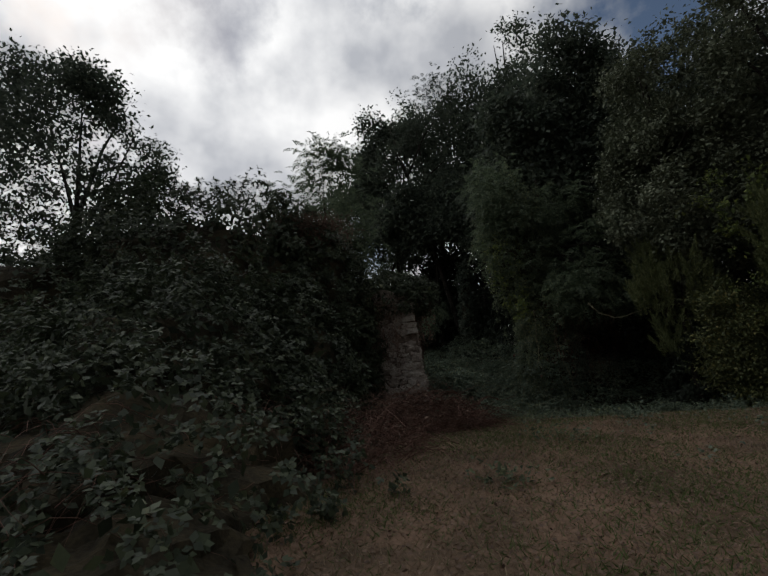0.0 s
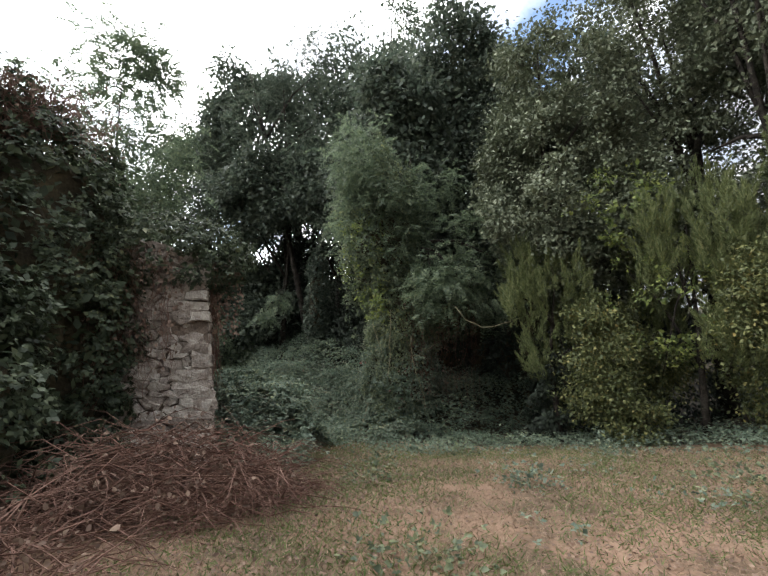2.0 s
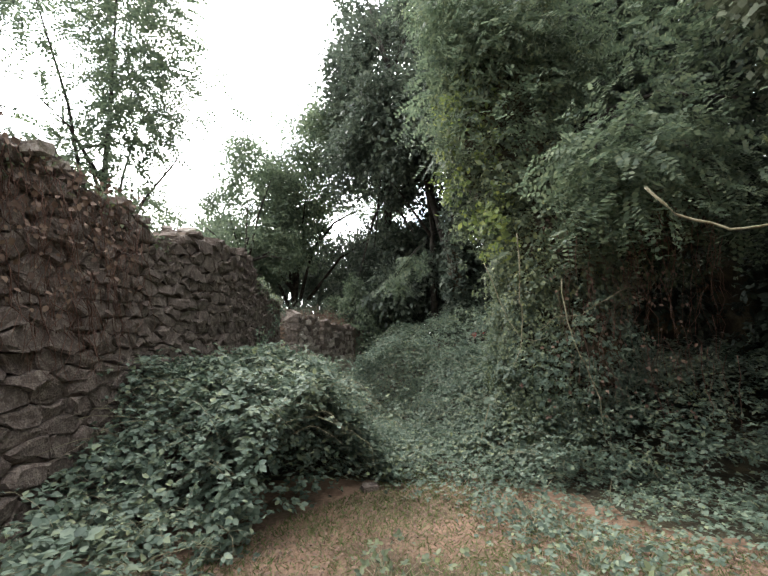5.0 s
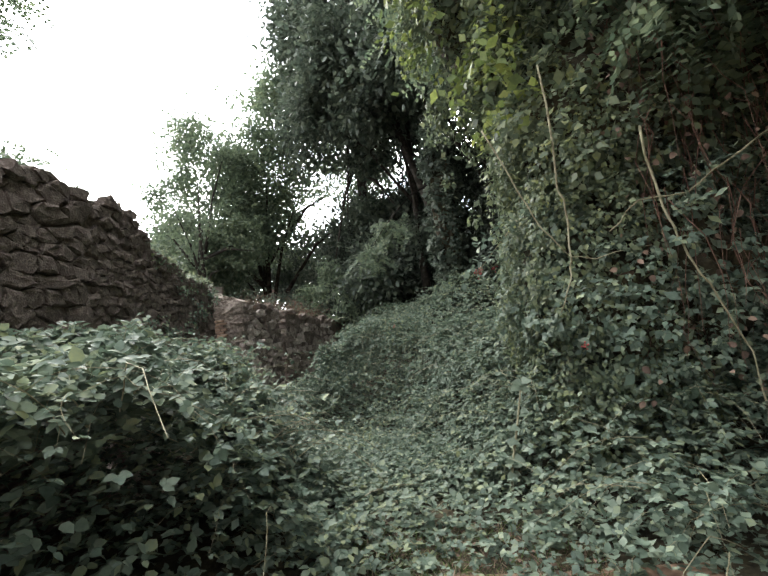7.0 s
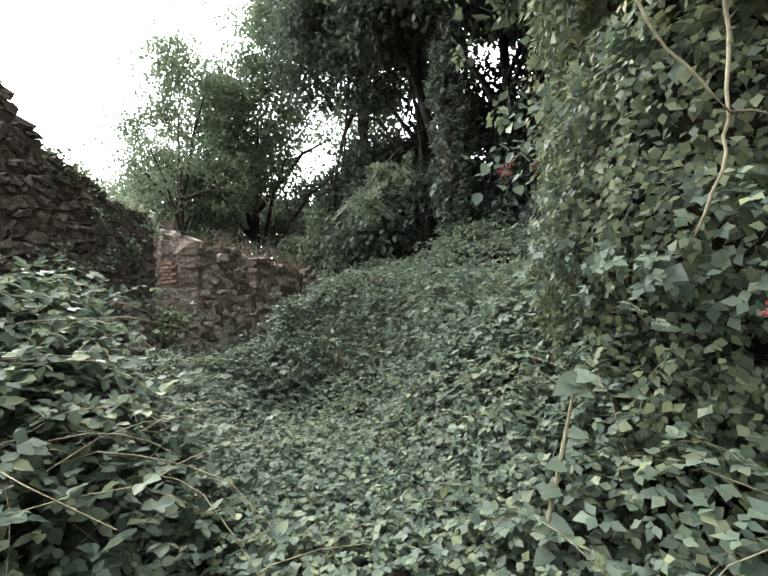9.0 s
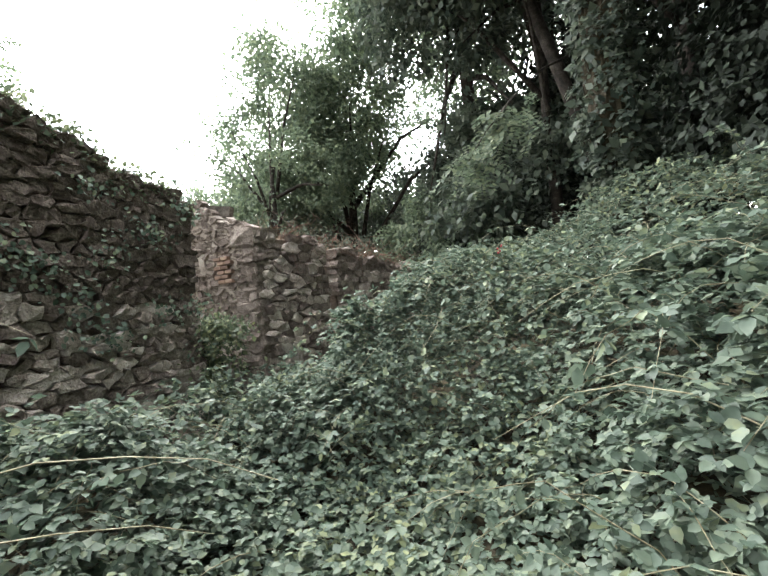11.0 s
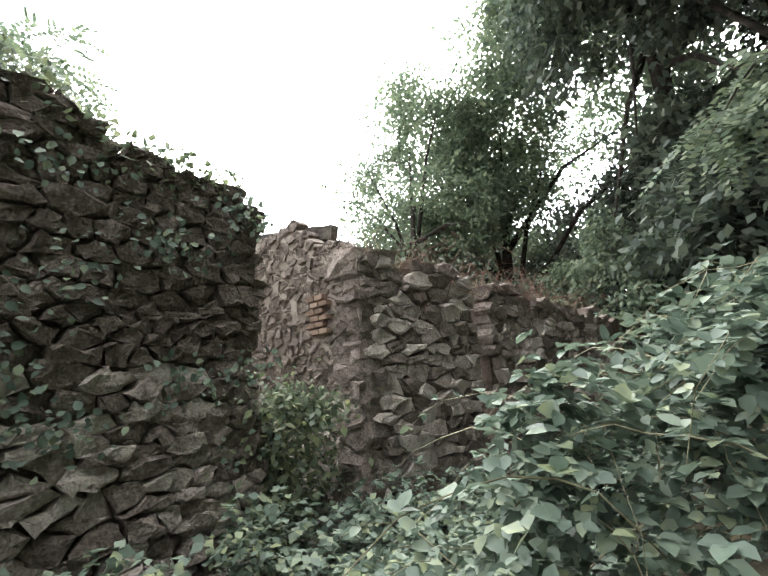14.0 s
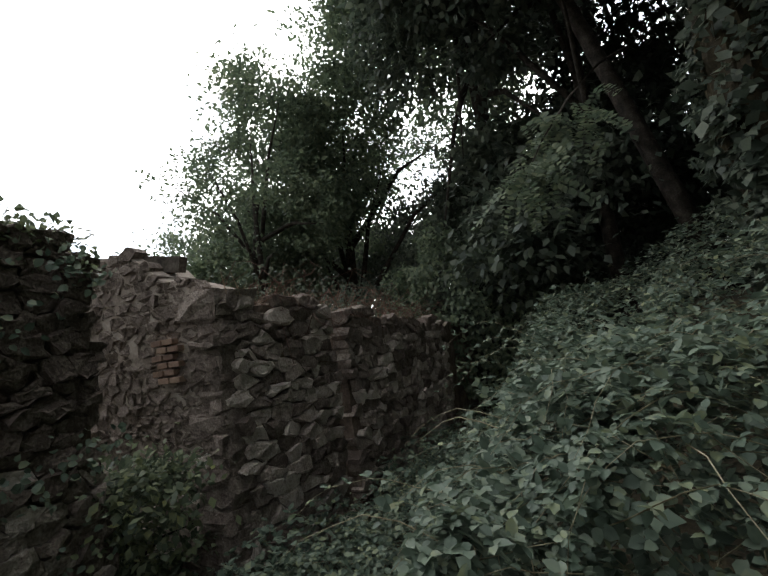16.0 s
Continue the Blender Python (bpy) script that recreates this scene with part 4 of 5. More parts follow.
tree("forest_tree", (5.6, 22.8), 10.5, [((-0.6, -0.2, 8.0), (3.6, 2.6, 2.4), 380, 60, 0.44)], "dark spreading tree shading the hollow behind the bank", "tree", kind="quad", size=0.23, material=M_FOREST, trunk_r=0.16)
tree("shrub", (-2.4, 15.0), 3.4, [((0, 0, 2.5), (1.3, 1.3, 1.5), 140, 90, 0.26)], "bright green bush growing inside the ruin", "shrub", kind="quad", size=0.09, material=M_VINE, trunk_r=0.05)
tree("shrub", (-3.9, 11.0), 4.4, [((0, 0, 3.8), (1.5, 1.3, 1.6), 150, 90, 0.28)], "green bush rising above the overgrown front wall", "shrub", kind="quad", size=0.09, material=M_FOREST, trunk_r=0.05)
tree("forest_tree", (-9.2, 11.5), 10.5, [((-0.3, 0, 7.6), (3.2, 2.6, 4.2), 460, 80, 0.3)], "small-leaved tree behind the overgrown wall", "tree", kind="quad", size=0.12, material=M_FOREST, trunk_r=0.14)
tree("shrub", (-0.75, 18.05), 1.5, [((0.1, 0, 0.7), (0.75, 0.4, 0.65), 80, 60, 0.13)], "yellow green shrub growing in the doorway gap", "shrub", kind="quad", size=0.07, material=M_VINE, trunk_r=0.025)


# ivy mound over the front wall
def mound(name, centre, radii, n, size, material, label, category, shape="ivy", low=-0.35, lump=0.16, front=None):
    d = sphere_dirs(n * 2)
    d = d[d[:, 2] > low]
    if front is not None:
        d = d[(d @ np.array(front)) > -0.35]
    d = d[:n]
    lum = 1 + lump * fbm(d[:, 0] * 5 + d[:, 2] * 2, d[:, 2] * 5 + d[:, 1] * 3, 1.6, centre[0])
    r = lum - 0.16 * rng.random(len(d)) ** 2.0
    p = np.array(centre) + d * np.array(radii) * r[:, None]
    z = ground_z(p[:, 0], p[:, 1])
    ok = p[:, 2] > z
    p, d = p[ok], unit(d[ok] / np.array(radii))
    al = unit(rng.normal(0, 0.6, p.shape) + np.array([0, 0, -0.7]) + d * 0.3)
    up = unit(d + np.array([0, 0, 0.5]) + rng.normal(0, 0.4, p.shape))
    th = thing(name, (centre[0], centre[1], float(ground_z(centre[0], centre[1]))), label, category, "stuff")
    part("leaves", leaves("leaves", p, al, up, rng.uniform(*size, len(p)), shape, material), th)
    return th


def leafy_mass(name, blobs, clumps, per, clump_r, size, shape, material, label, category, front=None, three=False, lump=0.16, core=True):
    """A thicket of overlapping swellings, its surface broken into many leafy hummocks with gaps between."""
    area = np.array([r[0] * r[2] + r[1] * r[2] + r[0] * r[1] for c, r in blobs])
    cc, nn, inner, inner_n = [], [], [], []
    for (c, r), share in zip(blobs, area / area.sum()):
        c, r = np.array(c), np.array(r)
        d = sphere_dirs(int(clumps * share * 2.2) + 8)
        if front is not None:
            d = d[(d @ unit(np.array(front, float))) > -0.3]
        d = d[:int(clumps * share) + 1]
        lum = 1 + lump * fbm(d[:, 0] * 4 + d[:, 2] * 2, d[:, 2] * 4 + d[:, 1] * 3, 1.5, c[0]) + rng.normal(0, 0.03, len(d))
        cc.append(c + d * r * lum[:, None])
        nn.append(unit(d / r))
        inner.append(c + d * r * (lum - 0.16)[:, None])
    cc, nn, inner = np.concatenate(cc), np.concatenate(nn), np.concatenate(inner)
    ok = cc[:, 2] > ground_z(cc[:, 0], cc[:, 1]) - 0.05
    for c, r in blobs:
        ok &= np.linalg.norm((cc - np.array(c)) / np.array(r), axis=1) > 0.78
    cc, nn, inner = cc[ok], nn[ok], inner[ok]
    idx = np.repeat(np.arange(len(cc)), per)
    grow = rng.uniform(0.55, 1.25, len(cc))[idx]
    od = unit(rng.normal(0, 1, (len(idx), 3)) + nn[idx] * 0.9 + np.array([0, 0, 0.35]))
    p = cc[idx] + od * (clump_r * grow * rng.random(len(idx)) ** 0.4)[:, None]
    up = unit(nn[idx] * 0.5 + od * 0.5 + np.array([0, 0, 0.6]) + rng.normal(0, 0.3, p.shape))
    al = unit(od + rng.normal(0, 0.7, p.shape) - np.array([0, 0, 0.45]))
    sz = rng.uniform(*size, len(p))
    if three:
        p, al, up, sz = trifoliate(p, al, up, sz)
    k = rng.integers(0, len(inner), len(idx) // 4)
    ip = inner[k] + rng.normal(0, clump_r * 0.7, (len(k), 3))
    th = thing(name, (blobs[0][0][0], blobs[0][0][1], float(ground_z(blobs[0][0][0], blobs[0][0][1]))), label, category, "stuff")
    part("leaves", leaves("leaves", p, al, up, sz, shape, material), th)
    part("inner_leaves", leaves("inner_leaves", ip, rng.normal(0, 1, ip.shape), unit(nn[k] + rng.normal(0, 0.4, ip.shape)), rng.uniform(size[1] * 1.3, size[1] * 2.0, len(ip)), "quad", material), th)
    # added solid dark core: stops sky showing through and paints the dim inside
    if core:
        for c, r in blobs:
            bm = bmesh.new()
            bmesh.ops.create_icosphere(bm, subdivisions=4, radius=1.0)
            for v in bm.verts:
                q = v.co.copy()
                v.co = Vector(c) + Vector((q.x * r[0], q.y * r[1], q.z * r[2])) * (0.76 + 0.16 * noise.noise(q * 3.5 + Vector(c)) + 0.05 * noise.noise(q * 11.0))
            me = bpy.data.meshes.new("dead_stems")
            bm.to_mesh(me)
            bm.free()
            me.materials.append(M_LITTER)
            part("dead_stems", me, th, "added dark core inside the thicket, standing in for dead stems and shade")
    return th


ivy = leafy_mass("ivy_mound", [((-4.3, 8.4, 2.0), (3.2, 1.9, 3.3)), ((-1.75, 8.6, 2.0), (1.5, 0.9, 2.4)), ((-1.75, 7.0, 0.3), (1.25, 1.4, 2.3)), ((-3.3, 5.5, 0.2), (2.4, 2.2, 2.5))], 3400, 15, 0.17, (0.045, 0.085), "broad", M_IVY, "dark ivy and bramble mound smothering the front wall", "ivy", (0.3, -1, 0.3), True)
leafy_mass("ivy_cap", [((-0.3, 8.85, 2.75), (1.25, 0.55, 0.5)), ((0.6, 8.85, 2.68), (0.55, 0.42, 0.36))], 460, 14, 0.11, (0.03, 0.06), "broad", M_IVY, "ivy hanging over the corner of the ruined wall", "ivy", None, True, 0.25, False)
leafy_mass("ivy_mound", [((-7.4, 7.6, 1.3), (2.8, 2.2, 2.9)), ((-8.0, 9.8, 1.2), (3.2, 1.0, 3.4))], 1300, 14, 0.2, (0.05, 0.09), "broad", M_IVY, "dark bramble mound beside the overgrown wall", "ivy", (0.3, -1, 0.3), True, 0.2)
leafy_mass("ivy_curtain", [((-1.15, 8.6, 1.2), (1.0, 0.24, 1.7))], 240, 14, 0.12, (0.035, 0.07), "broad", M_IVY, "dark ivy curtain clinging to the front wall", "ivy", (0, -1, 0), True)
low_mound = leafy_mass("bramble_mound", [((-2.7, 3.8, -0.2), (2.4, 2.4, 1.7)), ((-1.5, 5.3, -0.1), (1.2, 1.3, 1.1)), ((-1.75, 1.9, -0.1), (1.1, 1.2, 0.75))], 1200, 14, 0.15, (0.04, 0.075), "broad", M_IVY, "low dark bramble mound at the edge of the clearing", "bramble", None, True, 0.25)
leafy_mass("vine_curtain", [((5.1, 14.9, 4.9), (1.2, 1.0, 2.5)), ((5.7, 14.35, 2.5), (0.95, 0.8, 1.4))], 1150, 22, 0.15, (0.04, 0.085), "ivy", M_VINE, "curtain of yellow green vines hanging from a tree", "vine", (-0.2, -1, 0.1), False, 0.42)
leafy_mass("vine_curtain", [((5.75, 14.25, 0.8), (0.95, 0.9, 1.25)), ((5.2, 14.7, 0.9), (0.6, 0.7, 0.9))], 420, 15, 0.14, (0.035, 0.07), "broad", M_BRAMBLE, "green vines and brambles trailing down onto the bank", "vine", (-0.2, -1, 0.2), True, 0.25)
leafy_mass("vine_curtain", [((7.2, 14.5, 3.2), (1.3, 0.8, 1.2))], 260, 16, 0.17, (0.05, 0.1), "ivy", M_IVY, "dark ivy hanging over the hollow under the tree", "vine", (0, -1, 0))
# light on the curtain's left edge, put into yellow leaf colour
leafy_mass("vine_curtain", [((4.4, 14.35, 4.3), (0.5, 0.5, 1.3)), ((4.75, 14.0, 2.7), (0.35, 0.35, 0.6))], 80, 16, 0.14, (0.04, 0.08), "ivy", M_YELLOW, "vine leaves coloured yellow green as the lit edge of the curtain", "vine", (-0.5, -1, 0.1), False, 0.5, False)
# leaf colour darkened to stand for the shade inside the hollow
leafy_mass("undergrowth", [((8.6, 16.8, 1.0), (2.8, 0.9, 3.4)), ((11.2, 14.8, 1.0), (2.4, 0.9, 3.0))], 420, 16, 0.2, (0.08, 0.14), "broad", M_SHADELEAF, "underwood coloured near black as the shade at the back of the hollow", "undergrowth", (0, -1, 0.1))
leafy_mass("ivy_column", [((4.25, 21.0, 3.4), (0.42, 0.42, 2.8))], 260, 18, 0.14, (0.06, 0.11), "ivy", M_FOREST, "ivy clothing a tree trunk above the bank", "ivy", (0, -1, 0))
leafy_mass("yellow_shrub", [((9.9, 8.9, 2.6), (1.5, 0.8, 1.2)), ((9.2, 9.7, 4.7), (1.2, 0.7, 0.9))], 110, 18, 0.17, (0.05, 0.09), "broad", M_YELLOW, "yellow green leafy climbers on the hedge", "shrub", (-0.4, -1, 0.1), False, 0.4, False)
# dead brown climbers on top of the mound
n = 900
st = np.stack([rng.normal(-1.95, 0.5, n), rng.uniform(8.0, 9.2, n), 3.9 + rng.uniform(0, 0.55, n)], -1)
steps = np.stack([rng.normal(0, 0.07, (n, 3)) + np.array([0.02, -0.02, 0.06 - 0.04 * i]) for i in range(5)], 1)
dead_top = thing("dead_climber", (-1.95, 8.6, 3.9), "reddish brown dead climber on top of the ivy mound", "creeper", "stuff")
part("stems", strands("stems", st, steps, rng.uniform(0.003, 0.007, n), M_TWIG), dead_top)
p = np.repeat(st, 4, 0) + rng.normal(0, 0.13, (4 * n, 3))
part("leaves", leaves("leaves", p, rng.normal(0, 1, p.shape), np.array([0, -0.5, 0.8]) + rng.normal(0, 0.5, p.shape), rng.uniform(0.03, 0.07, len(p)), "broad", M_DEADLEAF), dead_top)


def drooping_branch(root, tip, fronds, spread_r, length, label):
    """A bough with feathered leaves hanging from its outer half."""
    root, tip = Vector(root), Vector(tip)
    th = thing("robinia_bough", root, label, "branch")
    mid = root.lerp(tip, 0.55) + Vector((0, 0, 0.35))
    part("bough", tube("bough", [root, root.lerp(mid, 0.5) + Vector((0, 0, 0.12)), mid, mid.lerp(tip, 0.5) + Vector((0, 0, 0.08)), tip], [0.03, 0.024, 0.018, 0.012, 0.005], M_BARK, 6), th)
    tiers = 7
    f = np.sort(rng.random(fronds)) * 0.9 + 0.1
    tier = np.floor(f * tiers) / tiers
    base = np.array(mid)[None] + (np.array(tip) - np.array(mid))[None] * tier[:, None] + rng.normal(0, 1, (fronds, 3)) * np.array([spread_r, spread_r * 0.7, 0.07])
    al = unit(rng.normal(0, 0.6, (fronds, 3)) * np.array([1, 1, 0.3]) + np.array([0, -0.35, -0.55]))
    b, a, u, sz = pinnate(base, al, unit(np.array([0, -0.7, 0.7]) + rng.normal(0, 0.25, (fronds, 3))), rng.uniform(0.8, 1.2, fronds) * length, 9, 0.22)
    part("fronds", leaves("fronds", b, a, u, sz, "quad", M_ROBINIA), th)["kind"] = "stuff"


drooping_branch((3.9, 23.4, 5.2), (1.95, 21.2, 2.6), 70, 0.26, 0.46, "drooping robinia bough with feathery blue green leaves")
drooping_branch((6.6, 14.6, 4.6), (5.7, 12.5, 2.7), 90, 0.4, 0.34, "robinia bough with feathery leaves reaching over the hollow")
drooping_branch((7.4, 14.2, 4.2), (6.9, 12.3, 2.6), 70, 0.4, 0.34, "leafy robinia bough over the dark hollow")
# again the hollow's shade, painted as leaf colour
mound("undergrowth", (7.2, 16.2, 0.2), (2.0, 0.9, 2.8), 9000, (0.09, 0.16), M_SHADELEAF, "undergrowth coloured dark as the shade inside the hollow", "undergrowth", "quad", -0.3, 0.25, (0, -1, 0.2))
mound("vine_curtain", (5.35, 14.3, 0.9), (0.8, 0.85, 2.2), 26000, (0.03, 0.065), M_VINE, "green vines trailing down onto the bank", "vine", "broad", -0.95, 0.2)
# undergrowth that closes the wood behind; the near-black leaves paint in its shade
mound("undergrowth", (7.5, 27.5, 0.5), (7.0, 2.2, 8.5), 36000, (0.14, 0.26), M_SHADELEAF, "undergrowth coloured dark as the shade under the trees of the wood", "undergrowth", "quad", -0.3, 0.2, (0, -1, 0.2))
mound("undergrowth", (3.2, 27.0, 0.5), (4.2, 1.2, 5.2), 20000, (0.12, 0.22), M_SHADELEAF, "undergrowth coloured dark as shade, closing the back of the wood", "undergrowth", "quad", -0.3, 0.2, (0, -1, 0.2))
mound("undergrowth", (0.3, 25.2, 0.6), (1.9, 0.9, 2.7), 12000, (0.08, 0.14), M_ROBINIA, "light green bushes at the end of the far wall", "undergrowth", "quad", -0.3, 0.3, (0, -1, 0.2))
mound("undergrowth", (1.6, 29.5, 0.5), (4.5, 1.0, 6.2), 20000, (0.14, 0.24), M_FOREST, "tall green undergrowth behind the far wall", "undergrowth", "quad", -0.3, 0.25, (0, -1, 0.2))
mound("undergrowth", (-2.6, 25.5, 0.2), (2.4, 0.9, 2.2), 12000, (0.08, 0.14), M_FOREST, "dark bushes behind the far wall", "undergrowth", "quad", -0.3, 0.3, (0, -1, 0.2))
mound("undergrowth", (7.4, 21.2, 1.2), (2.4, 1.6, 5.0), 20000, (0.1, 0.18), M_SHADELEAF, "ivy-clad undergrowth above the bank, coloured dark as shade", "undergrowth", "quad", -0.3, 0.25, (-0.4, -1, 0.2))
mound("undergrowth", (12.0, 20.5, 1.5), (3.0, 6.0, 4.0), 22000, (0.14, 0.26), M_SHADELEAF, "undergrowth on the wooded bank, coloured dark as shade", "undergrowth", "quad", -0.3, 0.2, (-1, -0.4, 0.2))
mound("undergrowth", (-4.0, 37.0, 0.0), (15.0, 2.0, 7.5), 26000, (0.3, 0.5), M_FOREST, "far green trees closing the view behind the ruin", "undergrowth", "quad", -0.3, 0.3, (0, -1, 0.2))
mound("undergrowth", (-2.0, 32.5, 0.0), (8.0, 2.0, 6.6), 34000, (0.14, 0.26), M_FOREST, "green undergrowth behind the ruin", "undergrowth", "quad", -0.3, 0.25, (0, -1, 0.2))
mound("undergrowth", (11.5, 11.5, 0.3), (3.6, 1.4, 2.6), 20000, (0.08, 0.15), M_SHADELEAF, "undergrowth behind the hedge, coloured dark as shade", "undergrowth", "quad", -0.3, 0.2, (-0.3, -1, 0.2))
mound("undergrowth", (13.5, 5.0, 0.3), (1.8, 5.0, 3.0), 20000, (0.08, 0.15), M_FOREST, "dark undergrowth beside the clearing", "undergrowth", "quad", -0.3, 0.2, (-1, 0, 0.2))
# wood behind the walker closes the place
for k, (tx, ty) in enumerate(((-9, -9), (-1, -13), (7, -11), (14, -6), (-14, -1))):
    tree("forest_tree", (tx, ty), 8.0, [((0, 0, 4.6), (3.6, 3.4, 4.2), 120, 40, 0.7)], "green tree standing behind the clearing", "tree", kind="quad", size=0.3, material=M_FOREST, trunk_r=0.2, group="trees behind the clearing")


def edge_z(x, y):
    return ground_z(x, y) + 0.16 + 0.14 * fbm(x, y, 2.7, 1.0) + 0.1 * fbm(x, y, 0.9, 5.0)


def on_edge(x, y):
    inside = in_clearing(x, y)
    rim = inside & ~in_clearing(x + 0.9, y + 0.8) & (rng.random(len(x)) < 0.45)
    near = in_clearing(x - 1.6, y - 1.1)
    return ~inside & near & (x > 3.5) | rim | (inside & (fbm(x, y, 1.9, 2.0) > 0.5) & (rng.random(len(x)) < 0.25))


bramble_patch("weeds", 60000, (3.0, 13.5, 3.0, 14.6), on_edge, "low green weeds and nettles along the hedge foot", (0.03, 0.065), 0.2, edge_z, "broad")

# grass of the clearing
def grass(name, n, length, width, material, label, patch):
    x, y = spread(n, -3, 12, -3, 13.4)
    k = in_clearing(x, y) & (patch(x, y) > rng.random(len(x)))
    x, y = x[k], y[k]
    p = np.stack([x, y, ground_z(x, y) - 0.005], -1)
    tip = p + unit(rng.normal(0, 1, p.shape) * np.array([1, 1, 0.25]) + np.array([0, 0, 0.75])) * rng.uniform(*length, len(p))[:, None]
    side = unit(np.cross(tip - p, rng.normal(0, 1, p.shape))) * rng.uniform(*width, len(p))[:, None]
    v = np.stack([p - side, p + side, tip], 1).reshape(-1, 3)
    ob = new(name, poly_mesh(name, v, np.arange(len(v)), np.full(len(p), 3), material))
    tagged(ob, label, "grass", "", "stuff")


grass("dry_grass", 420000, (0.03, 0.09), (0.002, 0.005), M_DRYGRASS, "short dry straw-coloured grass", lambda x, y: 0.75 - 0.3 * fbm(x, y, 1.2, 9))
grass("green_grass", 430000, (0.03, 0.1), (0.0025, 0.006), M_GRASS, "green grass growing in uneven tufts", lambda x, y: np.clip(0.55 + 0.7 * fbm(x, y, 1.5, 4) + 0.35 * smooth(6.5, 10.5, y), 0.06, 1))

# heaps of dry cut brush
def brush_heap(cx, cy, rx, ry, high, n, label):
    """Crossed dry canes with dead leaves caught in them."""
    ang = rng.uniform(0, 2 * math.pi, n)
    rad = np.sqrt(rng.random(n))
    bx, by = cx + rad * np.cos(ang) * rx, cy + rad * np.sin(ang) * ry
    bz = ground_z(bx, by) + high * (1 - rad ** 2) * rng.random(n) + 0.02
    dirs = rng.uniform(0, 2 * math.pi, n)
    ln = rng.uniform(0.25, 0.95, n)
    st = np.stack([bx, by, bz], -1)
    steps = [np.stack([np.cos(dirs), np.sin(dirs), rng.normal(0.16 - 0.14 * i, 0.28, n)], -1) * (ln / 4)[:, None] + rng.normal(0, 0.03, (n, 3)) for i in range(4)]
    heap = thing("brush_heap", (cx, cy, float(ground_z(cx, cy))), label, "brush", "stuff")
    part("twigs", strands("twigs", st, np.stack(steps, 1), rng.uniform(0.003, 0.008, n), M_TWIG), heap)
    m = n * 5 // 4
    k = rng.integers(0, n, m)
    p = st[k] + rng.normal(0, 0.1, (m, 3)) + np.array([0, 0, 0.08])
    part("dead_leaves", leaves("dead_leaves", p, rng.normal(0, 1, p.shape), rng.normal(0, 1, p.shape), rng.uniform(0.02, 0.055, m), "oval", M_DEADLEAF), heap)


brush_heap(0.45, 7.2, 1.35, 0.95, 0.75, 2000, "heap of reddish dry cut brambles before the wall corner")
brush_heap(-0.65, 5.2, 0.95, 1.3, 0.55, 900, "tangle of dead bramble canes beside the dark mound")

# fallen leaves, straw and weeds on the clearing
x, y = spread(150000, -3, 12, -3, 13.4)
k = in_clearing(x, y) & (fbm(x, y, 1.0, 6.0) > rng.uniform(-1.0, 0.9, len(x)))
x, y = x[k], y[k]
p = np.stack([x, y, ground_z(x, y) + rng.uniform(0.005, 0.05, len(x))], -1)
litter = new("leaf_litter", leaves("leaf_litter", p, rng.normal(0, 1, p.shape) * np.array([1, 1, 0.25]), np.array([0, 0, 1.0]) + rng.normal(0, 0.35, p.shape), rng.uniform(0.015, 0.045, len(p)), "quad", M_DEADLEAF))
tagged(litter, "dry fallen leaves and straw scattered on the grass", "litter", "", "stuff")


def tuft(at, radius, n, size, label):
    """A weed of many small leaves."""
    off = rng.normal(0, 1, (n, 3)) * np.array([radius, radius, radius * 0.5])
    off[:, 2] = np.abs(off[:, 2])
    base = np.array([at[0], at[1], float(ground_z(*at))]) + off
    th = thing("weed", (at[0], at[1], float(ground_z(*at))), label, "weed", "", "weeds in the clearing")
    b, a, u, sz = trifoliate(base, unit(off + rng.normal(0, 0.1, off.shape) + np.array([0, 0, 0.05])), np.array([0, 0, 1.0]) + rng.normal(0, 0.4, off.shape), rng.uniform(*size, n))
    part("leaves", leaves("leaves", b, a, u, sz, "oval", M_VINE if n % 2 else M_BRAMBLE), th)
    st = np.repeat([[at[0], at[1], float(ground_z(*at)) - 0.01]], 9, 0)
    dv = unit(rng.normal(0, 1, (9, 3)) * np.array([1, 1, 0.2]) + np.array([0, 0, 0.6])) * radius * 0.45
    part("stalk", strands("stalk", st, np.repeat(dv[:, None, :], 3, 1), np.full(9, 0.004), M_CANE), th)["kind"] = "stuff"


for k, (wx, wy, r, n) in enumerate(((4.05, 6.55, 0.22, 130), (4.6, 11.35, 0.24, 150), (4.75, 10.3, 0.28, 200), (5.0, 9.7, 0.22, 101), (2.2, 5.2, 0.2, 121), (6.5, 6.0, 0.24, 141), (5.9, 5.2, 0.2, 101), (2.6, 7.6, 0.2, 91), (6.9, 8.2, 0.22, 120), (3.5, 9.9, 0.2, 101), (1.0, 3.4, 0.16, 81), (7.6, 9.0, 0.26, 130))):
    tuft((wx, wy), r, n, (0.025, 0.06), "small green leafy weed growing in the dry grass")

# pale flat stone by the path
ob = new("fieldstone", STONES[3].copy())
ob.matrix_world = Matrix.Translation((2.9, 12.45, float(ground_z(2.9, 12.45)) + 0.02)) @ Euler((0.1, 0.05, 0.6)).to_matrix().to_4x4() @ Matrix.Diagonal((0.2, 0.14, 0.09, 1))
tagged(ob, "pale flat fieldstone lying in the grass", "stone")


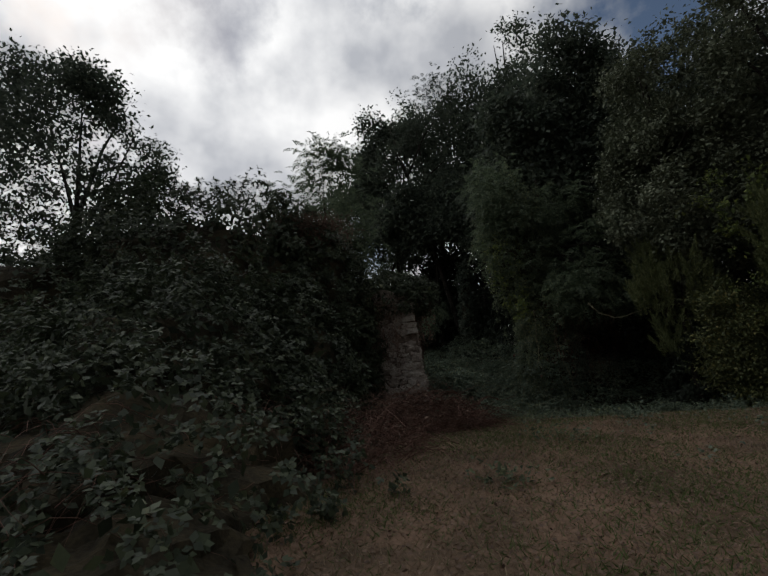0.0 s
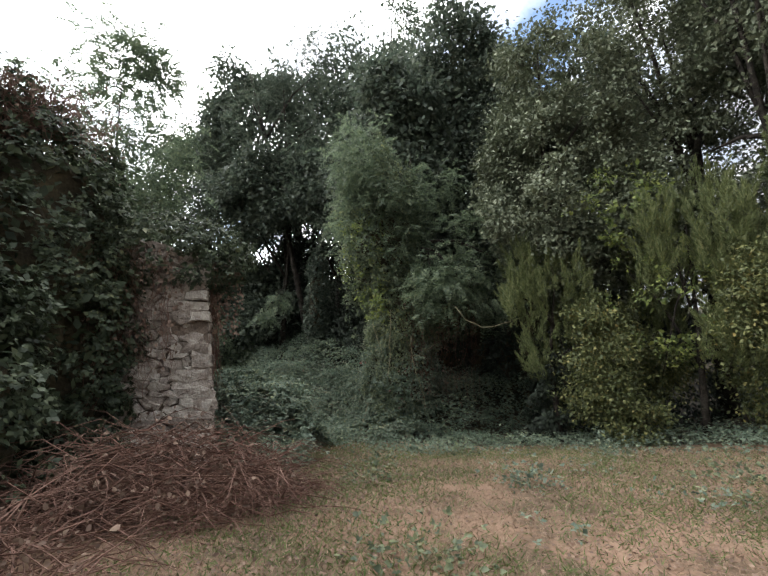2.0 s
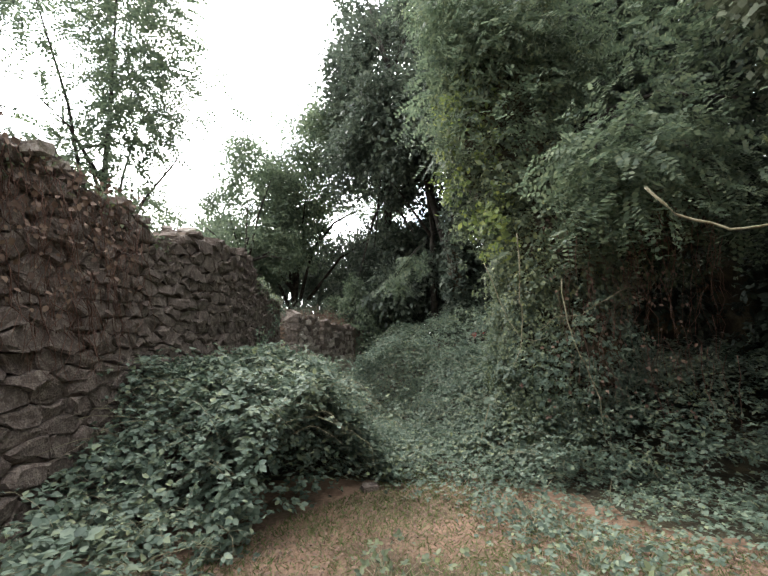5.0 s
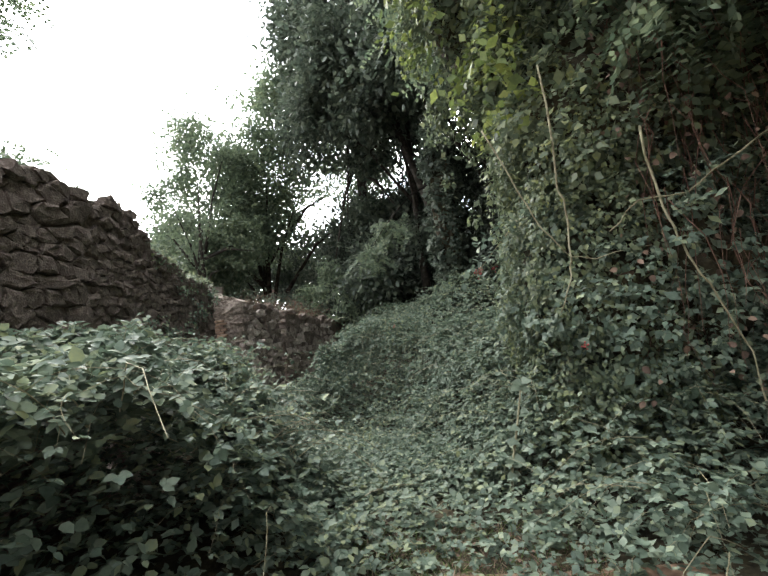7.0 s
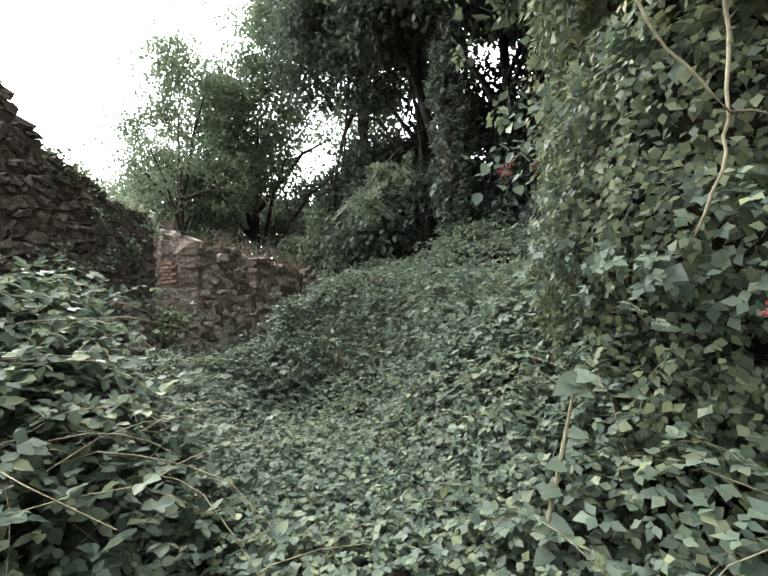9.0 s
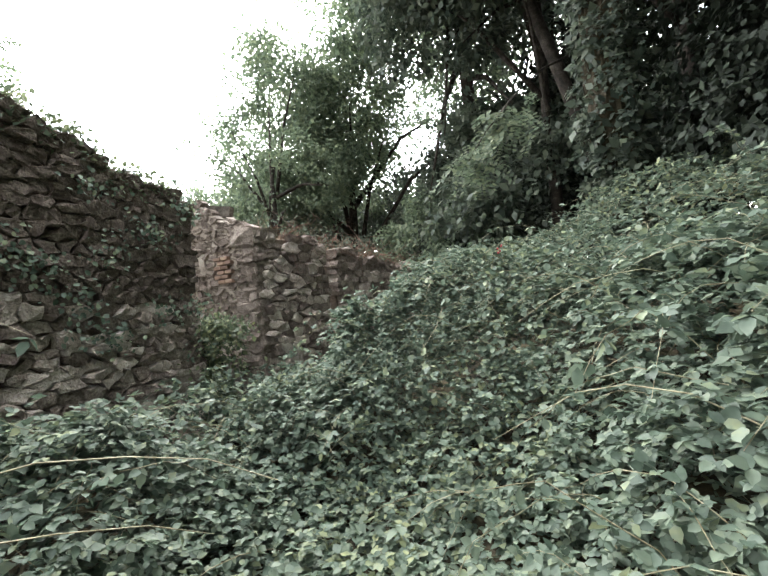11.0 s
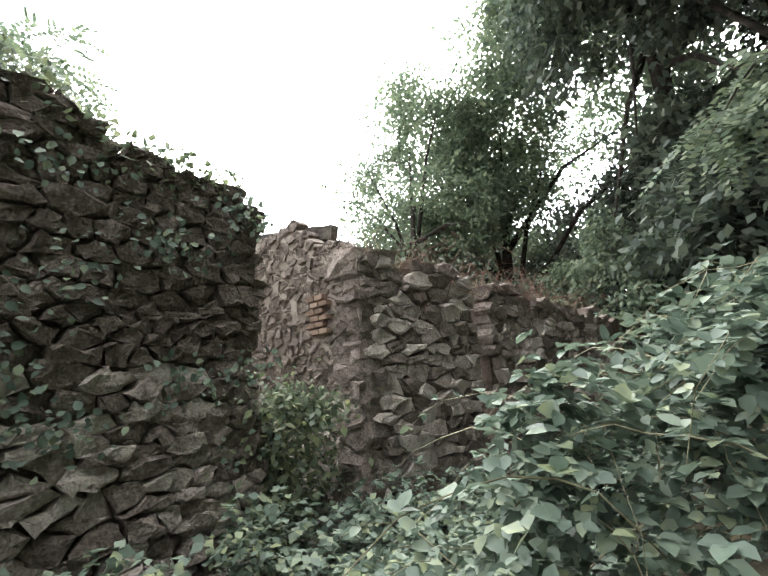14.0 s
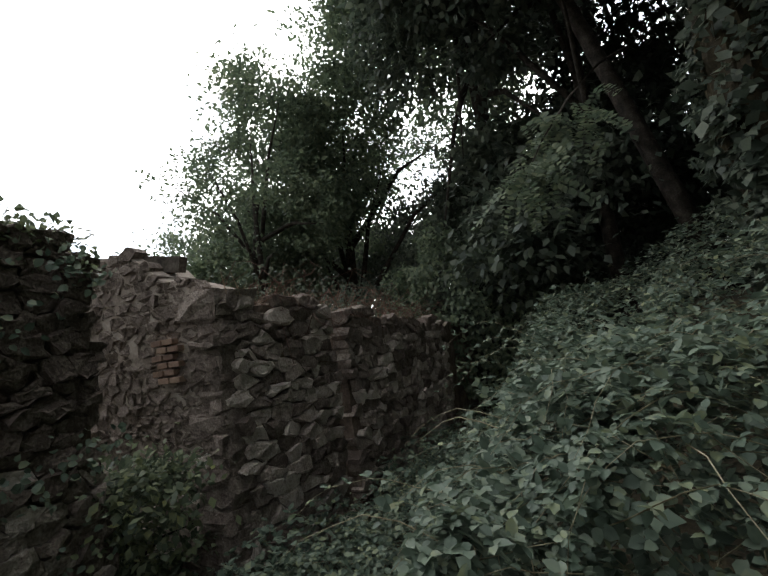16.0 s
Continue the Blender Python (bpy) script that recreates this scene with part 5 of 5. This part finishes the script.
def wall_point(s, z, out=0.06):
    """A place on the side wall's face, s metres from the corner."""
    a, b = Vector((*side_a, 0)), Vector((*side_b, 0))
    dv = (b - a).normalized()
    q = a + dv * s + Vector((dv.y, -dv.x, 0)) * out
    return batter(q.x, q.y, z), q.y, z


# withered creeper hanging on the side wall by the corner
n = 300
ss, zz = rng.uniform(-0.1, 2.6, n), rng.uniform(1.3, 2.85, n)
st = np.array([wall_point(a, b, rng.uniform(0.04, 0.14)) for a, b in zip(ss, zz)])
steps = np.stack([np.stack([rng.normal(0.01, 0.03, n), rng.normal(0, 0.05, n), -rng.uniform(0.05, 0.2, n)], -1) for _ in range(5)], 1)
creeper = thing("withered_creeper", (0.7, 9.9, 1.0), "withered brown creeper hanging over the stone wall", "creeper", "stuff")
part("stems", strands("stems", st, steps, rng.uniform(0.002, 0.006, n), M_TWIG), creeper)
n = 650
ss, zz = 2.6 * rng.random(n) ** 1.4 - 0.1, 1.3 + 1.5 * rng.random(n) ** 0.6
p = np.array([wall_point(a, b, rng.uniform(0.04, 0.2)) for a, b in zip(ss, zz)])
part("leaves", leaves("leaves", p, rng.normal(0, 0.6, p.shape) + np.array([0.2, 0, -0.8]), np.array([1.0, -0.3, 0.3]) + rng.normal(0, 0.4, p.shape), rng.uniform(0.03, 0.075, n), "oval", M_DEADLEAF), creeper)
# dry stems and dead leaves hanging over the front wall
n = 300
st = np.stack([rng.uniform(-2.2, 0.2, n), 8.62 - rng.uniform(0.02, 0.2, n), rng.uniform(1.4, 2.75, n)], -1)
steps = np.stack([np.stack([rng.normal(0, 0.05, n), rng.normal(-0.005, 0.03, n), -rng.uniform(0.03, 0.2, n)], -1) for _ in range(6)], 1)
hanging = thing("withered_creeper", (-0.5, 8.6, 1.2), "withered brown stems hanging from the ivy over the front wall", "creeper", "stuff")
part("stems", strands("stems", st, steps, rng.uniform(0.002, 0.006, n), M_TWIG), hanging)
n = 800
p = np.stack([0.3 - 2.5 * rng.random(n), 8.62 - rng.uniform(0.02, 0.25, n), 1.1 + 1.6 * rng.random(n) ** 0.5], -1)
p = np.concatenate([p, np.stack([rng.uniform(0.75, 1.05, 260), rng.uniform(8.65, 9.4, 260), 1.5 + 1.2 * rng.random(260) ** 0.6], -1)])
n = len(p)
part("leaves", leaves("leaves", p, rng.normal(0, 0.6, p.shape) + np.array([0, -0.2, -0.8]), np.array([0.1, -1.0, 0.3]) + rng.normal(0, 0.4, p.shape), rng.uniform(0.025, 0.065, n), "oval", M_DEADLEAF), hanging)
# green creepers and weeds on the wall tops
n = 5200
ss = np.concatenate([rng.uniform(0, 3.2, n // 2), rng.uniform(6.8, 8.9, n // 2)])
p = np.array([wall_point(a, side_top(a) + 0.05 - 0.35 * rng.random() ** 2, rng.uniform(-0.5, 0.1)) for a in ss])
topping = thing("wall_plants", (0.0, 13.0, 2.3), "ivy and weeds growing along the wall top", "creeper", "stuff")
part("leaves", leaves("leaves", p, rng.normal(0, 1, p.shape), np.array([0.4, -0.3, 1.0]) + rng.normal(0, 0.4, p.shape), rng.uniform(0.03, 0.07, n), "ivy", M_VINE), topping)
# small sprigs in the face near the doorway
n = 700
cs = rng.integers(0, 14, n)
c0 = np.stack([rng.uniform(6.8, 8.8, 14), rng.uniform(0.2, 1.9, 14)], -1)
p = np.array([wall_point(c0[c][0] + rng.normal(0, 0.14), c0[c][1] + rng.normal(0, 0.08), rng.uniform(0.05, 0.2)) for c in cs])
part("sprigs", leaves("sprigs", p, rng.normal(0, 1, p.shape), np.array([1.0, -0.3, 0.6]) + rng.normal(0, 0.4, p.shape), rng.uniform(0.03, 0.06, n), "oval", M_BRAMBLE), topping)

# dead grass and brush on the far wall's top
n = 800
yy = rng.uniform(18.6, 23.0, n)
xx = -0.2 - rng.uniform(-0.05, 0.5, n)
p = np.stack([xx, yy, np.array([far_top(q - 18.62) for q in yy]) - 0.05], -1)
tip = unit(rng.normal(0, 0.7, p.shape) + np.array([0.35, -0.1, 0.8])) * rng.uniform(0.06, 0.3, n)[:, None]
dead = thing("dead_grass", (-0.4, 20.5, 1.5), "dead straw and brush hanging over the wall top", "grass", "stuff")
side = unit(np.cross(tip, rng.normal(0, 1, p.shape))) * 0.004
part("blades", poly_mesh("blades", np.stack([p - side, p + side, p + tip], 1).reshape(-1, 3), np.arange(3 * n), np.full(n, 3), M_DRYGRASS), dead)
n = 260
st = np.stack([rng.uniform(-0.9, -0.12, n), rng.uniform(18.8, 24.0, n), rng.uniform(1.35, 1.8, n)], -1)
steps = np.stack([rng.normal(0, 0.09, (n, 3)) + np.array([0.06, 0.05, -0.05 * i + 0.08]) for i in range(5)], 1)
part("brush", strands("brush", st, steps, rng.uniform(0.003, 0.007, n), M_TWIG), dead)
n = 2200
st = np.stack([rng.uniform(-1.4, -0.3, n), rng.uniform(19.0, 23.5, n), 1.75 + rng.normal(0, 0.22, n)], -1)
part("leaves", leaves("leaves", st, rng.normal(0, 1, st.shape), np.array([0, 0, 1.0]) + rng.normal(0, 0.5, st.shape), rng.uniform(0.03, 0.07, n), "quad", M_FOREST), dead)


# lianas and bare twigs
def liana(points, radius, label, name="liana"):
    pts = [Vector(q) for q in points]
    fine = []
    for i in range(len(pts) - 1):
        for f in (0, 0.33, 0.67):
            fine.append(pts[i].lerp(pts[i + 1], f) + Vector(rng.normal(0, 0.006, 3)))
    fine.append(pts[-1])
    ob = new(name, tube(name, fine, [radius * (1 - 0.5 * i / len(fine)) for i in range(len(fine))], M_CANE, 6))
    return tagged(ob, label, "vine", "lianas at the vine-hung tree")


liana([(4.93, 13.42, 2.6), (4.93, 13.42, 1.6), (4.95, 13.42, 1.36), (4.93, 13.42, 1.08), (4.89, 13.42, 0.91), (4.8, 13.42, 0.7)], 0.008, "pale hanging liana stem among vine leaves")
liana([(4.45, 13.5, 2.2), (4.65, 13.45, 1.63), (4.76, 13.42, 1.33), (4.93, 13.4, 1.08), (5.08, 13.4, 1.05), (5.5, 13.45, 1.1)], 0.006, "thin pale vine crossing a hanging liana")
liana([(5.45, 13.2, 1.9), (5.5, 13.2, 1.3), (5.56, 13.2, 1.1), (5.61, 13.2, 0.92), (5.71, 13.2, 0.68), (5.85, 13.2, 0.3), (5.9, 13.25, -0.3)], 0.009, "bare curved liana hanging to the ground")
liana([(6.3, 13.2, 1.75), (5.92, 13.2, 1.55), (5.67, 13.2, 1.39), (5.35, 13.2, 1.37), (5.14, 13.2, 1.2)], 0.007, "bare arching vine stem")
liana([(5.82, 11.4, 2.54), (6.03, 11.35, 2.24), (6.45, 11.3, 2.08), (6.8, 11.3, 2.1), (7.5, 11.5, 2.3), (8.1, 11.0, 2.5)], 0.014, "bare curved pale branch sticking out of the hedge", "bare_branch")
n = 170
st = np.stack([rng.uniform(5.5, 7.6, n), rng.uniform(13.15, 13.8, n), rng.uniform(0.8, 3.2, n)], -1)
steps = np.stack([np.stack([rng.normal(0, 0.05, n), rng.normal(-0.01, 0.05, n), -rng.uniform(0.08, 0.3, n)], -1) for _ in range(5)], 1)
stems = thing("dry_stems", (6.1, 13.8, -0.2), "tangle of dry hanging stems under the vines", "stems", "stuff")
part("stems", strands("stems", st, steps, rng.uniform(0.002, 0.006, n), M_TWIG), stems)
p = np.stack([rng.uniform(5.2, 7.2, 300), rng.uniform(13.2, 13.7, 300), rng.uniform(0.0, 2.8, 300)], -1)
part("dead_leaves", leaves("dead_leaves", p, rng.normal(0, 0.6, p.shape) + np.array([0, -0.2, -0.8]), np.array([0.1, -1.0, 0.3]) + rng.normal(0, 0.4, p.shape), rng.uniform(0.03, 0.07, 300), "oval", M_DEADLEAF), stems)
# grey dead canes before the low mound
n = 1100
ax, ay = spread(n, -3.2, 0.6, 1.2, 6.0)
kk = ~in_clearing(ax + 0.2, ay)
ax, ay = ax[kk], ay[kk]
n = len(ax)
st = np.stack([ax, ay, ground_z(ax, ay) + rng.uniform(0, 0.9, n) * smooth(0.4, -1.5, ax)], -1)
dd = rng.uniform(0, 2 * math.pi, n)
steps = np.stack([np.stack([np.cos(dd), np.sin(dd), np.full(n, 0.55 - 0.3 * i)], -1) * rng.uniform(0.06, 0.2, n)[:, None] + rng.normal(0, 0.02, (n, 3)) for i in range(5)], 1)
part("dead_canes", strands("dead_canes", st, steps, rng.uniform(0.002, 0.005, n), M_TWIG), low_mound)["kind"] = "stuff"

# tall young stalk with large pale leaves at the wayside
stalk = thing("sapling", (4.32, 13.75, float(ground_z(4.32, 13.75))), "young sapling with a pale stem and large soft green leaves", "sapling")
zg = float(ground_z(4.32, 13.75))
part("stem", tube("stem", [(4.28, 13.75, zg - 0.03), (4.32, 13.75, -0.45), (4.39, 13.75, -0.2), (4.44, 13.75, 0.0), (4.49, 13.75, 0.2)], [0.011, 0.01, 0.009, 0.007, 0.004], M_CANE, 6), stalk)
for k, (lx, lz, ang, sz) in enumerate(((4.49, 0.2, 0.4, 0.15), (4.49, 0.19, 2.4, 0.16), (4.48, 0.15, -0.6, 0.13), (4.47, 0.17, 3.6, 0.17), (4.44, -0.05, 0.3, 0.12), (4.41, -0.15, 2.9, 0.14), (4.45, -0.02, -0.4, 0.12), (4.38, -0.25, 3.5, 0.13), (4.35, -0.4, 2.6, 0.16), (4.34, -0.42, 0.2, 0.17), (4.33, -0.5, 3.9, 0.15), (4.35, -0.38, -0.5, 0.15))):
    bp3 = np.array([[lx, 13.74, lz]])
    part("leaf", leaves("leaf", bp3, np.array([[math.cos(ang), -0.45, math.sin(ang) * 0.4 - 0.15]]), np.array([[0.1, -0.8, 0.7]]), [sz * 0.62], "lobed", M_BRAMBLE), stalk)


spray = thing("vine_spray", (4.3, 14.0, 1.1), "arching leafy vine spray with grey green leaves", "vine")
part("stem", tube("stem", [(5.0, 14.15, 1.7), (4.7, 14.08, 1.55), (4.45, 14.03, 1.3), (4.28, 14.0, 1.12)], [0.008, 0.006, 0.005, 0.003], M_CANE, 5), spray)
q = rng.random(150)
p = np.stack([5.0 - 0.75 * q, 14.15 - 0.15 * q, 1.7 - 0.25 * q - 0.33 * q * q], -1) + rng.normal(0, 0.07, (150, 3))
part("leaves", leaves("leaves", p, rng.normal(0, 1, p.shape) + np.array([-0.3, -0.3, -0.3]), np.array([0, -0.4, 1.0]) + rng.normal(0, 0.4, p.shape), rng.uniform(0.04, 0.08, 150), "oval", M_BRAMBLE), spray)


# berry clusters
def berries(at, n, spread_r):
    th = thing("berry_cluster", at, "cluster of small red berries among the leaves", "berries", "", "red berry clusters")
    bm = bmesh.new()
    bmesh.ops.create_icosphere(bm, subdivisions=1, radius=0.007)
    me = bpy.data.meshes.new("berry")
    bm.to_mesh(me)
    bm.free()
    me.materials.append(M_BERRY)
    st = np.repeat([at], n, 0)
    off = rng.normal(0, spread_r, (n, 3))
    part("stalks", strands("stalks", st, np.repeat(off[:, None, :] / 2, 2, 1), np.full(n, 0.0015), M_CANE), th)
    for q in off:
        ob = new("berry", me)
        ob.parent = th
        ob.matrix_basis = Matrix.Translation(Vector(q))


berries((4.3, 14.0, 1.14), 22, 0.02)
berries((4.45, 14.05, 1.17), 9, 0.016)
berries((4.86, 13.2, 0.47), 8, 0.014)
berries((3.15, 16.6, 0.8), 6, 0.011)
